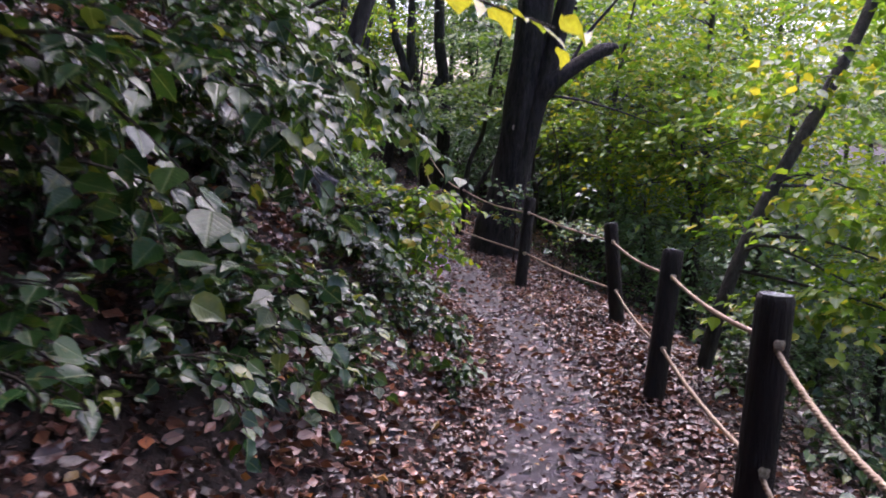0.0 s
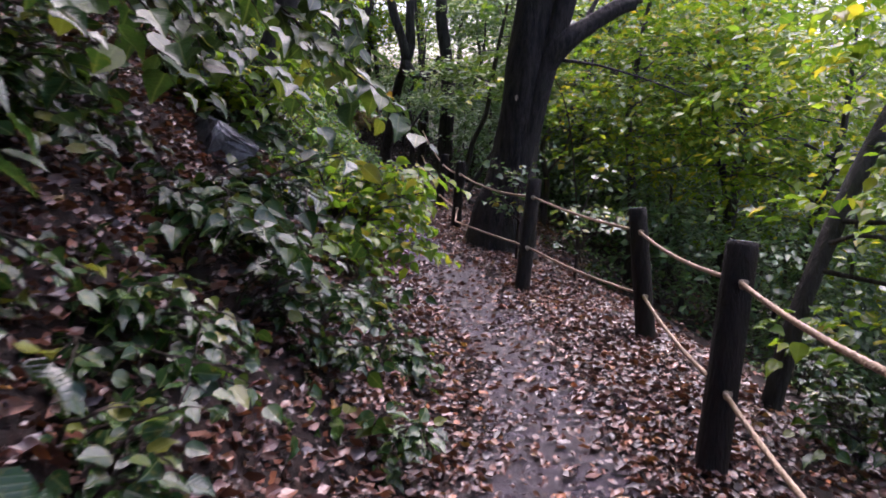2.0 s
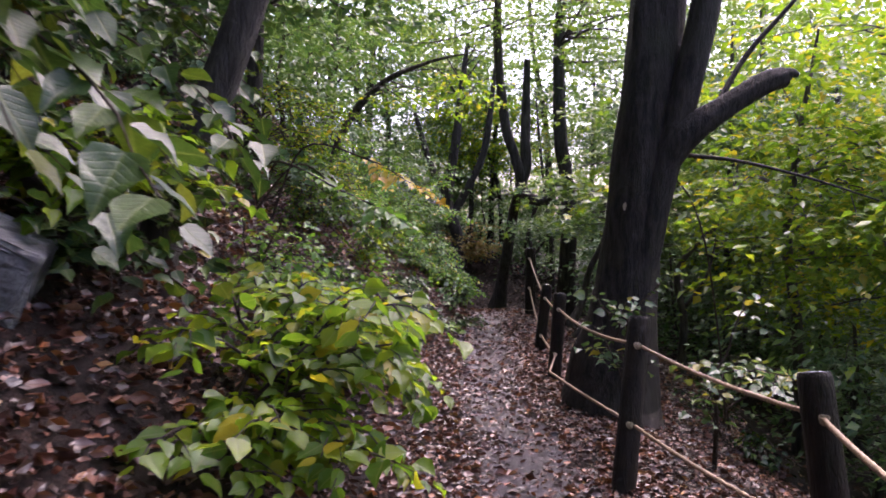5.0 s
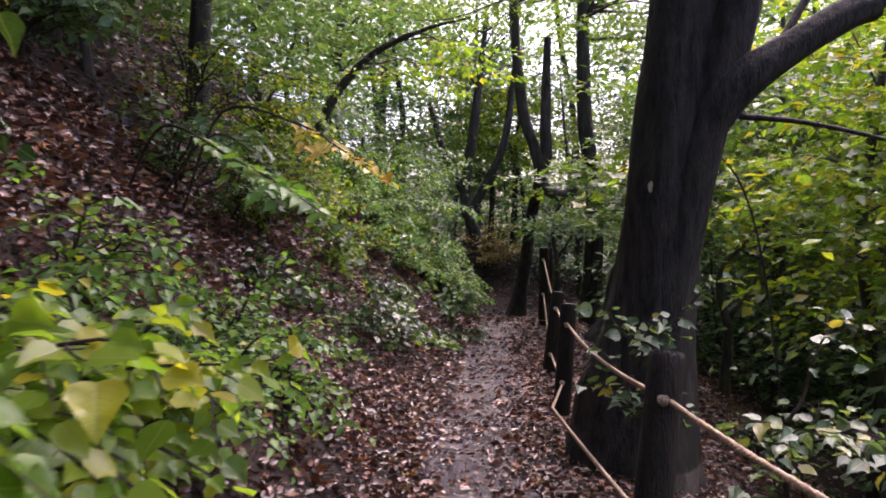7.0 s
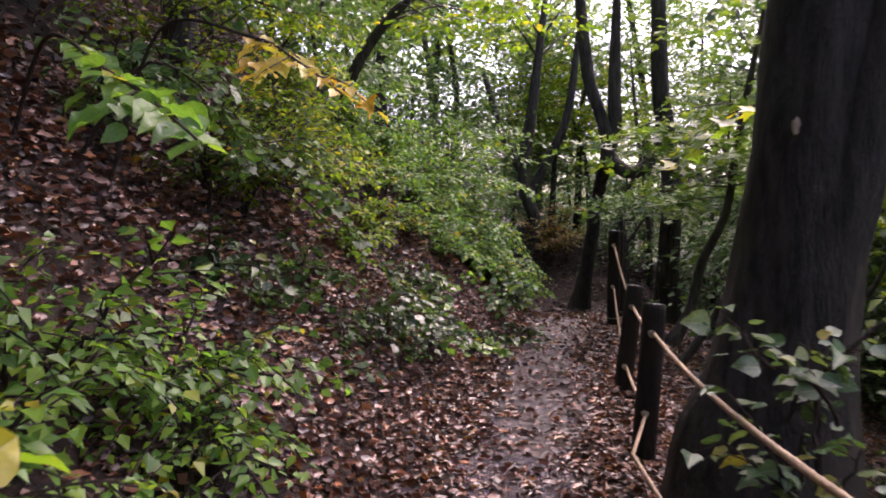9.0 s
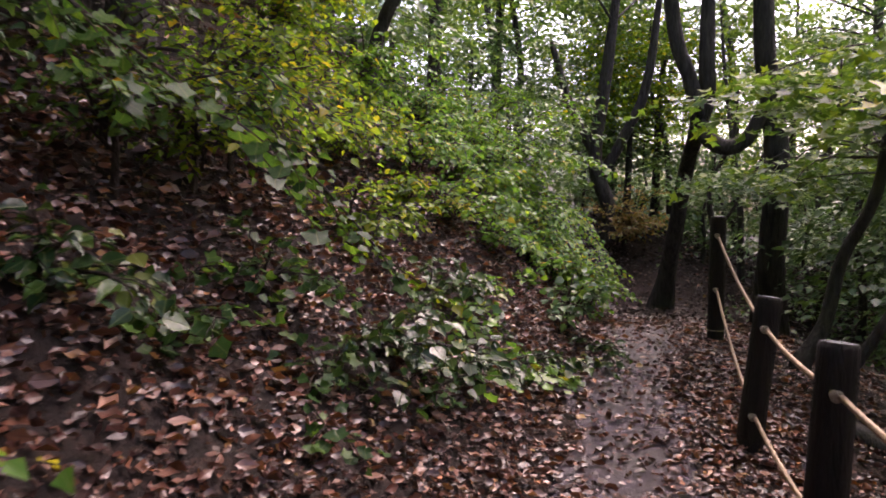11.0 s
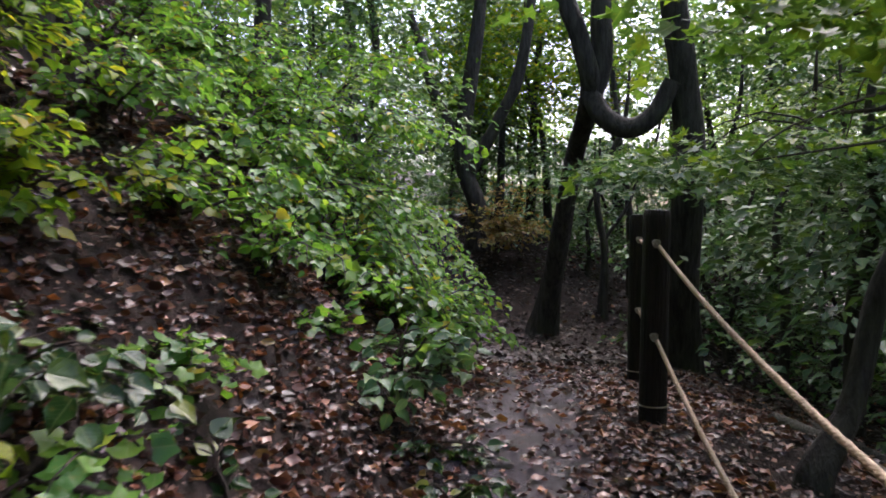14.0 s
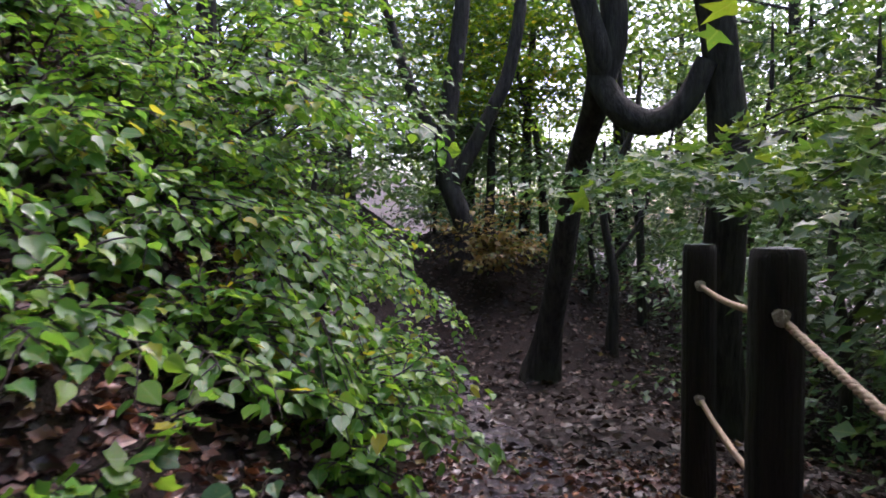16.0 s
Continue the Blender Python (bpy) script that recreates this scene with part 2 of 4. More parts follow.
def tube(line, radii, sides=8, lump=0.0, flare=0.0, seed=0):
    """Rings along a line, closed at both ends: quads, with a fan of degenerate-free caps."""
    line, radii = np.asarray(line, float), np.asarray(radii, float)
    tang = np.gradient(line, axis=0)
    tang /= np.linalg.norm(tang, axis=1)[:, None] + 1e-9
    ref = np.array([1.0, 0.0, 0.0]) if abs(tang[0][0]) < 0.8 else np.array([0.0, 0.0, 1.0])
    ang = np.arange(sides) * 2 * np.pi / sides
    rows = []
    for i, (c, r, t) in enumerate(zip(line, radii, tang)):
        u = ref - t * (ref @ t)
        u /= np.linalg.norm(u)
        ref = u
        w = np.cross(t, u)
        k = np.ones(sides)
        if lump:
            k += lump * np.array([noise.noise((1.6 * np.cos(a) + seed, 1.6 * np.sin(a), 1.3 * c[2] + 7 * seed)) + 0.35 * noise.noise((5 * np.cos(a) + seed, 5 * np.sin(a), 2.6 * c[2] + 3 * seed)) for a in ang])
        if flare:
            k += flare * np.exp(-(c[2] - line[0][2]) / 0.35) * (0.5 + 0.5 * np.sin(ang * 4 + seed)) 
        rows.append(c + (np.cos(ang) * r * k)[:, None] * u + (np.sin(ang) * r * k)[:, None] * w)
    v = np.vstack(rows)
    n = len(line)
    i, j = np.meshgrid(np.arange(n - 1), np.arange(sides), indexing="ij")
    a, b = i * sides + j, i * sides + (j + 1) % sides
    f = np.stack([a, b, b + sides, a + sides], -1).reshape(-1, 4)
    return v, f


def joined(pieces):
    """Several (verts, faces) of one face size as one."""
    vs, fs, off = [], [], 0
    for v, f in pieces:
        vs.append(v)
        fs.append(f + off)
        off += len(v)
    return np.vstack(vs), np.vstack(fs)


# leaf shapes lie in x (across) and y (along), 1 long, as triangles
def leaf_shape(kind):
    if kind == "oval":
        v = [(0, 0.06, 0), (-0.30, 0.0, 0.04), (-0.47, 0.34, 0.07), (-0.30, 0.72, 0.03), (0, 1.0, -0.12), (0.30, 0.72, 0.03), (0.47, 0.34, 0.07), (0.30, 0.0, 0.04), (0, 0.45, -0.03)]
        f = [(0, 8, 1), (1, 8, 2), (2, 8, 3), (3, 8, 4), (4, 8, 5), (5, 8, 6), (6, 8, 7), (7, 8, 0)]
    elif kind == "broad":
        right = [(0.17, 0.06, 0.03), (0.36, 0.20, 0.07), (0.43, 0.40, 0.03), (0.36, 0.61, 0.08), (0.20, 0.82, 0.0)]
        v = [(0, 0.05, 0), (0, 0.32, -0.03), (0, 0.66, -0.04), (0, 1.06, -0.16)] + right + [(-x, y, z + 0.01) for x, y, z in right]
        f = []
        for o, flip in ((4, False), (9, True)):
            for a, b, c in [(0, o, 1), (o, o + 1, 1), (o + 1, o + 2, 1), (o + 2, 2, 1), (o + 2, o + 3, 2), (o + 3, o + 4, 2), (o + 4, 3, 2)]:
                f.append((a, c, b) if flip else (a, b, c))
    elif kind in ("lobed", "star"):
        spokes = (0.2, 0.44, 0.38, 0.58, 0.47, 0.70, 0.47, 0.58, 0.38, 0.44) if kind == "lobed" else (0.16, 0.42, 0.24, 0.60, 0.30, 0.72, 0.30, 0.60, 0.24, 0.42)
        v = [(0, 0.28, -0.02)]
        for k in range(10):
            a = radians(-150 + 300 * k / 9)
            r = spokes[k] if k < 9 else 0.16
            v.append((r * math.sin(a), 0.28 + r * math.cos(a), 0.10 * (k % 2) - 0.12 * r))
        f = [(0, k + 1, k) for k in range(1, 10)] + [(0, 1, 10)]
    elif kind == "fallen":
        v = [(0, 0, 0.16), (-0.22, 0.24, 0.04), (-0.26, 0.60, 0.15), (0.05, 1.0, -0.02), (0.22, 0.70, 0.17), (0.27, 0.28, 0.07), (0, 0.5, -0.04)]
        f = [(0, 6, 1), (1, 6, 2), (2, 6, 3), (3, 6, 4), (4, 6, 5), (5, 6, 0)]
    elif kind == "small":
        v = [(0, 0, 0), (-0.34, 0.38, 0.07), (0, 1.0, -0.12), (0.34, 0.38, 0.07), (0, 0.45, -0.02)]
        f = [(0, 4, 1), (1, 4, 2), (2, 4, 3), (3, 4, 0)]
    else:
        v = [(0, 0, 0), (-0.34, 0.45, 0.06), (0, 1.0, -0.1), (0.34, 0.45, 0.06)]
        f = [(0, 2, 1), (0, 3, 2)]
    return np.array(v, float), np.array(f)


def leaves(places, along, up, sizes, kind="oval"):
    """One leaf of the given shape at each place, pointing along, its upper face to up."""
    tv, tf = leaf_shape(kind)
    y = along / (np.linalg.norm(along, axis=1)[:, None] + 1e-9)
    z = up - y * (up * y).sum(1)[:, None]
    z /= np.linalg.norm(z, axis=1)[:, None] + 1e-9
    x = np.cross(y, z)
    wide = RNG.uniform(0.8, 1.15, len(places))
    curl = RNG.uniform(0.2, 2.2, len(places))
    loc = (tv[None, :, 0, None] * wide[:, None, None] * x[:, None, :] + tv[None, :, 1, None] * y[:, None, :] + tv[None, :, 2, None] * curl[:, None, None] * z[:, None, :])
    v = places[:, None, :] + loc * sizes[:, None, None]
    f = tf[None] + (np.arange(len(places)) * len(tv))[:, None, None]
    uv = np.tile(tv[tf.ravel(), :2], (len(places), 1))
    return v.reshape(-1, 3), f.reshape(-1, 3), uv


def leaf_mesh(name, set_of_leaves, material, parent=None):
    v, f, uv = set_of_leaves
    return tagged(link_mesh(name, v, f, material, parent, "", True, uv), "", "", "", "stuff")


def single_leaves(P, D, N, S, shape, material, parent, name="leaf"):
    """Every leaf an object of its own on one shared mesh."""
    tv, tf = leaf_shape(shape)
    first_leaf = link_mesh(name, tv, tf, material, parent, "", True, tv[tf.ravel(), :2])
    for k in range(len(P)):
        y = D[k] / (np.linalg.norm(D[k]) + 1e-9)
        z = N[k] - y * (N[k] @ y)
        z /= np.linalg.norm(z) + 1e-9
        x = np.cross(y, z)
        ob = first_leaf
        if k:
            ob = new(name, first_leaf.data)
            ob.parent = parent
        m = Matrix.Identity(4)
        for j, (axis, f) in enumerate(((x, RNG.uniform(0.8, 1.15)), (y, 1.0), (z, RNG.uniform(0.2, 2.2)))):
            for i in range(3):
                m[i][j] = axis[i] * f * S[k]
        for i in range(3):
            m[i][3] = P[k][i]
        ob.matrix_basis = m


# ---- the lie of the land ----
PATH_Y = [-8, 0, 2, 3.7, 5.3, 6.9, 8.7, 10.9, 12.2, 13.5, 15.3, 17, 18.2, 20, 26, 45, 90]
PATH_X = [-0.6, 0.15, 0.35, 0.52, 0.74, 0.78, 0.45, 0.08, -0.32, -0.48, -0.76, -0.95, -1.08, -1.5, -3.2, -10.0, -26]
LAND_Y = [-40, -6, -2, 0.3, 1, 1.6, 2.5, 3.4, 4.5, 6.8, 8.3, 10.5, 12, 13.5, 15, 17, 18.3, 21, 23.7, 27, 32, 40, 90]
LAND_Z = [6.0, 1.3, 0.85, 0.57, 0.44, 0.35, 0.25, 0.17, 0.09, -0.02, -0.07, -0.11, -0.10, -0.03, 0.08, 0.22, 0.2, -0.12, -0.42, 0.0, 0.9, 0.6, -1.0]


def path_x(y):
    return (np.interp(y, PATH_Y, PATH_X) + np.interp(y - 0.6, PATH_Y, PATH_X) + np.interp(y + 0.6, PATH_Y, PATH_X)) / 3


def path_z(y):
    return (np.interp(y, LAND_Y, LAND_Z) + np.interp(y - 0.5, LAND_Y, LAND_Z) + np.interp(y + 0.5, LAND_Y, LAND_Z)) / 3


def waves(x, y):
    return 0.35 * np.sin(1.9 * x + 0.7 * y) + 0.3 * np.sin(2.6 * y - 1.1 * x + 1) + 0.2 * np.sin(4.7 * x + 3.9 * y + 2) + 0.15 * np.sin(7.9 * y - 6.3 * x)


def land(x, y):
    x, y = np.asarray(x, float), np.asarray(y, float)
    u = x - path_x(y)
    d = np.maximum(-u - 0.42, 0)
    bank = 1.0 * d * d / (d + 0.20)
    bank = np.where(bank > 7, 7 + (bank - 7) * 0.35, bank)
    e = np.maximum(u - 0.45, 0)
    drop = 0.10 * np.minimum(e, 0.5) + 0.52 * np.maximum(e - 0.5, 0) ** 2 / (np.maximum(e - 0.5, 0) + 0.5)
    drop = np.where(drop > 4.5, 4.5 + (drop - 4.5) * 0.08, drop)
    rough = np.clip(np.abs(u) - 0.3, 0, 1)
    drop = drop * np.interp(y, [17.5, 22, 32, 45], [1.0, 0.45, 0.3, 0.6])
    mound = 1.1 * np.exp(-((x + 4.0) ** 2 / 9.0 + (y - 28.5) ** 2 / 12))  # dark earth knoll past the bend
    return path_z(y) + mound + bank - drop + waves(x, y) * (0.012 + 0.07 * rough) + waves(3 * x, 3 * y) * 0.012 - 0.03 * np.exp(-(u / 0.3) ** 2)


def land_normal(x, y):
    e = 0.05
    n = np.stack([-(land(x + e, y) - land(x - e, y)) / (2 * e), -(land(x, y + e) - land(x, y - e)) / (2 * e), np.ones_like(x)], -1)
    return n / np.linalg.norm(n, axis=-1)[..., None]


def sheet(name, xs, ys, lift, material, label, category):
    gx, gy = np.meshgrid(xs, ys)
    v = np.stack([gx, gy, land(gx, gy) + lift], -1).reshape(-1, 3)
    w = len(xs)
    i, j = np.meshgrid(np.arange(len(ys) - 1), np.arange(w - 1), indexing="ij")
    a = i * w + j
    f = np.stack([a, a + 1, a + w + 1, a + w], -1).reshape(-1, 4)
    ob = link_mesh(name, v, f, material, None, "", True)
    return tagged(ob, label, category, "", "structure")


def spaced(near0, near1, step, far, grow=1.25):
    mid = list(np.arange(near0, near1, step))
    lo, hi, s = [], [], step
    a, b = near0, near1
    while b < far:
        hi.append(b)
        b += s
        lo.append(a - s)
        a -= s
        s *= grow
    return np.array(lo[::-1] + mid + hi)


sheet("ground", spaced(-5, 5, 0.1, 260), spaced(-3, 26, 0.1, 420), 0.0, SOIL, "dark damp woodland soil on a steep slope, strewn with leaves", "ground")

# the trodden way, a thin crust on the ground with ragged edges
gy = np.arange(-4, 24, 0.08)
us = np.linspace(-1, 1, 13)
pv = []
for y in gy:
    wl = 0.40 + 0.07 * math.sin(1.7 * y) + 0.05 * math.sin(5.1 * y + 1)
    wr = 0.38 + 0.08 * math.sin(1.3 * y + 2) + 0.05 * math.sin(4.3 * y)
    fade = 1 if y < 19 else max(0.15, 1 - (y - 19) / 5)
    x = path_x(y) + np.where(us < 0, us * wl, us * wr) * fade
    z = land(x, np.full_like(x, y)) + 0.012 - 0.03 * np.abs(us) ** 6
    pv.append(np.stack([x, np.full_like(x, y), z], -1))
ii, jj = np.meshgrid(np.arange(len(gy) - 1), np.arange(12), indexing="ij")
aa = ii * 13 + jj
tagged(link_mesh("path", np.vstack(pv), np.stack([aa, aa + 1, aa + 14, aa + 13], -1).reshape(-1, 4), PATH_SOIL, None, "", True),
       "narrow trodden grey-brown earth path, wet and shiny", "path", "", "structure")


# ---- the rope fence ----
def on_land(x, y, dz=0.0):
    return np.array([x, y, float(land(x, y)) + dz])


POSTS = [((0.95, 0.75), (1.00, 0.78, 1.55)), ((1.12, 2.98), (1.18, 3.05, 1.26)), ((1.37, 5.18), (1.50, 5.34, 1.03)), ((1.73, 7.60), (1.62, 7.78, 0.865)),
         ((0.90, 9.15), (1.03, 9.42, 0.92)), ((0.29, 12.82), (0.37, 12.90, 0.835)), ((0.01, 14.42), (0.125, 14.48, 0.84)), ((-0.35, 17.20), (-0.33, 17.16, 1.285)), ((-0.43, 18.50), (-0.42, 18.50, 1.285))]
fence = thing("rope_fence", on_land(1.12, 2.98), "dark stained round wooden posts joined by two sagging tan ropes", "fence")
fence_at = Vector(fence.location)


def in_fence(v):
    return np.asarray(v) - np.array(fence_at)


eyes = []
for k, ((bx, by), top) in enumerate(POSTS):
    foot = on_land(bx, by, -0.25)
    top = np.array(top)
    ax = (top - foot) / np.linalg.norm(top - foot)
    length = np.linalg.norm(top - foot)
    ss = np.array([0, 0.2, 0.35, 0.5, 0.65, 0.8, 0.93, 0.985, 1.0])
    rr = np.array([0.074, 0.072, 0.071, 0.070, 0.070, 0.069, 0.069, 0.068, 0.061])
    v, f = tube(foot + ss[:, None] * length * ax, rr, 18, 0.05, 0, k + 1)
    post = link_mesh("post", in_fence(v), f, POST, fence, "", True)
    ring = v[-18:]
    cap_v = np.vstack([ring, ring * 0.25 + top * 0.75 + ax * 0.004, top[None] + ax * 0.004])
    cap_f = [(i, (i + 1) % 18, 18 + (i + 1) % 18, 18 + i) for i in range(18)] + [(18 + i, 18 + (i + 1) % 18, 36) for i in range(18)]
    link_mesh("post_top", in_fence(cap_v), cap_f, POST_TOP, post, "wet weathered end grain, coloured pale for the sky's reflection")
    if k >= 7:
        band = foot + ax * 0.36
        aa_ = np.linspace(0, 2 * np.pi, 19)
        su = np.cross(ax, [1.0, 0, 0])
        su /= np.linalg.norm(su)
        sv = np.cross(ax, su)
        v, f = tube(band + 0.076 * (np.cos(aa_)[:, None] * su + np.sin(aa_)[:, None] * sv), np.full(19, 0.004), 5)
        link_mesh("wire_band", in_fence(v), f, KNOT, post, "thin pale wire wound round the foot", True)
    pair = []
    for drop in (0.168, 0.64):
        c = top - ax * drop
        knot_at = c + np.array([-0.03, -0.995, 0.0]) * 0.078
        bm = bmesh.new()
        bmesh.ops.create_uvsphere(bm, u_segments=12, v_segments=8, radius=1)
        for vv in bm.verts:
            q = vv.co * (1 + 0.18 * math.sin(3 * math.atan2(vv.co.z, vv.co.x) + 4 * vv.co.y))
            vv.co = Vector(in_fence(knot_at)) + Vector((q.x * 0.021, q.y * 0.016, q.z * 0.021))
        km = bpy.data.meshes.new("knot")
        bm.to_mesh(km)
        bm.free()
        km.materials.append(KNOT)
        knot = new("knot", km)
        knot.parent = post
        tagged(knot, "frayed pale rope knot")
        pair.append(c)
    eyes.append(pair)


def rope_line(a, b, sag, n=40):
    s = np.linspace(0, 1, n)
    line = a + (b - a) * s[:, None]
    line[:, 2] -= sag * 4 * s * (1 - s)
    return line


def twisted_rope(line, r):
    """Three strands laid round one another."""
    seg = np.linalg.norm(np.diff(line, axis=0), axis=1)
    run = np.r_[0, np.cumsum(seg)]
    m = max(12, int(run[-1] / 0.018))
    s = np.linspace(0, run[-1], m)
    p = np.stack([np.interp(s, run, line[:, i]) for i in range(3)], -1)
    t = np.gradient(p, axis=0)
    t /= np.linalg.norm(t, axis=1)[:, None]
    u = np.cross(t, [0, 0, 1.0])
    u /= np.linalg.norm(u, axis=1)[:, None]
    w = np.cross(u, t)
    out = []
    for k in range(3):
        a = s * 2 * np.pi / 0.075 + k * 2 * np.pi / 3
        out.append(tube(p + r * 0.5 * (np.cos(a)[:, None] * u + np.sin(a)[:, None] * w), np.full(m, r * 0.58), 5))
    return joined(out)


KINK = np.array([0.30, 12.25, 0.10])  # the lower rope is pushed aside by the great tree
for k in range(len(eyes) - 1):
    for lvl in (0, 1):
        a, b = eyes[k][lvl], eyes[k + 1][lvl]
        gap = np.linalg.norm(b - a)
        v, f = twisted_rope(rope_line(a, b, (0.11 if k == 0 else 0.018) * gap) if (k, lvl) != (4, 1) else np.vstack([rope_line(a, KINK, 0.01, 24), rope_line(KINK, b, 0.0, 24)[1:]]), 0.0118)
        link_mesh("rope", in_fence(v), f, ROPE, fence, "", True)


# ---- leaves, twigs, trees ----
UP = np.array([0.0, 0.0, 1.0])
OPEN = np.array([0.24, -0.12, 0.0])  # leaves turn to the open side of the slope


def unit(v):
    return v / (np.linalg.norm(v, axis=-1)[..., None] + 1e-9)


def leafy_twigs(lines, size, gap, spread=0.9, tilt=0.35, droop=0.25):
    """Leaves set left and right in turn along each line. Returns places, directions, normals, sizes."""
    P, D, N, S = [], [], [], []
    for line in lines:
        line = np.asarray(line)
        seg = np.linalg.norm(np.diff(line, axis=0), axis=1)
        run = np.r_[0, np.cumsum(seg)]
        n = max(2, int(run[-1] / gap))
        s = np.linspace(run[-1] * 0.12, run[-1], n)
        p = np.stack([np.interp(s, run, line[:, i]) for i in range(3)], -1)
        t = unit(np.gradient(p, axis=0)) if n > 1 else unit(line[-1:] - line[:1])
        side = unit(np.cross(t, UP))
        sign = np.where(np.arange(n) % 2 == 0, 1.0, -1.0)[:, None]
        d = unit(t * RNG.uniform(0.5, 1.0, (n, 1)) + side * sign * spread + RNG.normal(0, 0.2, (n, 3)) - UP * droop * RNG.uniform(0, 1.6, (n, 1)))
        nn = unit(UP + OPEN + RNG.normal(0, tilt, (n, 3)))
        P.append(p + d * 0.012)
        D.append(d)
        N.append(nn)
        S.append(size * RNG.uniform(0.55, 1.2, n))
    return np.vstack(P), np.vstack(D), np.vstack(N), np.concatenate(S)


def arc(start, aim, length, droop, n=7, wobble=0.05):
    """A branch that starts along aim and bends down."""
    s = np.linspace(0, 1, n)[:, None]
    aim = aim / np.linalg.norm(aim)
    bend = np.cumsum(RNG.normal(0, wobble * length / n ** 0.5, (n, 3)), axis=0)
    bend[0] = 0
    return start + aim * length * s - UP * droop * length * s ** 2 + bend


def shrub(name, x, y, aim, reach, stems, leaf_size, material, label, category="shrub", shape="broad", twigs=6, droop=0.45, spread=0.7, gap=0.055, rise=0.0, group="", tilt=0.42):
    """Arching stems from one foot, side twigs, leaves in two ranks."""
    foot = on_land(x, y, -0.02)
    top = thing(name, foot, label, category, group)
    wood, lines = [], []
    aim = np.array(aim, float)
    for k in range(stems):
        d = aim + RNG.normal(0, spread, 3) * np.array([1, 1, 0.45])
        d[2] = abs(d[2]) + 0.15
        start = np.array([RNG.normal(0, 0.06), RNG.normal(0, 0.06), rise * RNG.uniform(0.3, 1)])
        L = reach * RNG.uniform(0.6, 1.1)
        line = arc(start, d, L, droop * RNG.uniform(0.6, 1.3), 9)
        wood.append(tube(line, np.linspace(0.011, 0.003, 9) * (0.6 + 0.4 * reach), 4))
        lines.append(line[3:])
        for j in range(twigs):
            i = RNG.integers(2, 9)
            t = unit(line[min(i, 8)] - line[i - 1])
            side = unit(np.cross(t, UP)) * (1 if j % 2 else -1)
            tw = arc(line[i - 1], t * 0.7 + side * RNG.uniform(0.5, 1.0) + UP * RNG.uniform(-0.2, 0.25), L * RNG.uniform(0.2, 0.42), 0.35, 5)
            wood.append(tube(tw, np.linspace(0.004, 0.0018, 5), 3))
            lines.append(tw)
    if rise:
        wood.append(tube([(0, 0, -0.05), (0.02, 0, rise * 0.5), (0, 0, rise)], [0.02, 0.016, 0.01], 6))
    tagged(link_mesh("twiggery", *joined(wood), TWIG, top, "", True), "", "", "", "stuff")
    P, D, N, S = leafy_twigs(lines, leaf_size, gap, tilt=tilt)
    if name == "sapling":
        single_leaves(P, D, N, S, shape, material, top)
        return top
    leaf_mesh("foliage", leaves(P, D, N, S, shape), material, top)
    return top


def tiers(centre, radius, height, count, per, size, flat=0.075, reach=0.6):
    """Level sprays of leaves scattered through a rounded crown."""
    out = []
    c = unit(RNG.normal(0, 1, (count, 3))) * RNG.uniform(0.25, 1, (count, 1)) ** 0.5 * np.array([radius, radius, height]) + centre
    away = c - np.asarray(centre)
    for ci, aw in zip(c, away):
        r = RNG.uniform(0, 1, per) ** 0.5 * reach * RNG.uniform(0.6, 1.3)
        a = RNG.uniform(0, 2 * np.pi, per)
        heading = math.atan2(aw[1], aw[0])
        dx, dy = r * np.cos(a) * 1.4, r * np.sin(a) * 0.8
        p = ci + np.stack([dx * math.cos(heading) - dy * math.sin(heading), dx * math.sin(heading) + dy * math.cos(heading), -0.18 * dx - 0.10 * r * r / reach + RNG.normal(0, flat * reach, per)], -1)
        d = unit(np.stack([np.cos(a + heading), np.sin(a + heading), RNG.uniform(-0.6, 0.1, per)], -1) + RNG.normal(0, 0.3, (per, 3)))
        n = unit(UP + RNG.normal(0, 0.3, (per, 3)))
        out.append((p, d, n, size * RNG.uniform(0.6, 1.25, per)))
    return [np.concatenate(k) for k in zip(*out)], c


def grow_limbs(spine, radii, targets, r0=0.35):
    """Boughs from the trunk's line to the middles of the sprays."""
    wood = []
    for c in targets:
        low = np.where(spine[:, 2] < c[2] + 0.3)[0]
        i = low[-1] if len(low) else len(spine) // 2
        i = max(2, min(i, len(spine) - 2) - RNG.integers(0, 3))
        a = spine[i]
        mid = (a + c) / 2 + UP * 0.12 * np.linalg.norm(c - a) + RNG.normal(0, 0.06, 3) * np.linalg.norm(c - a)
        line, r = smooth_line([a, mid, c], [radii[i] * r0, radii[i] * r0 * 0.6, 0.006], 3)
        wood.append(tube(line, r, 3))
    return wood


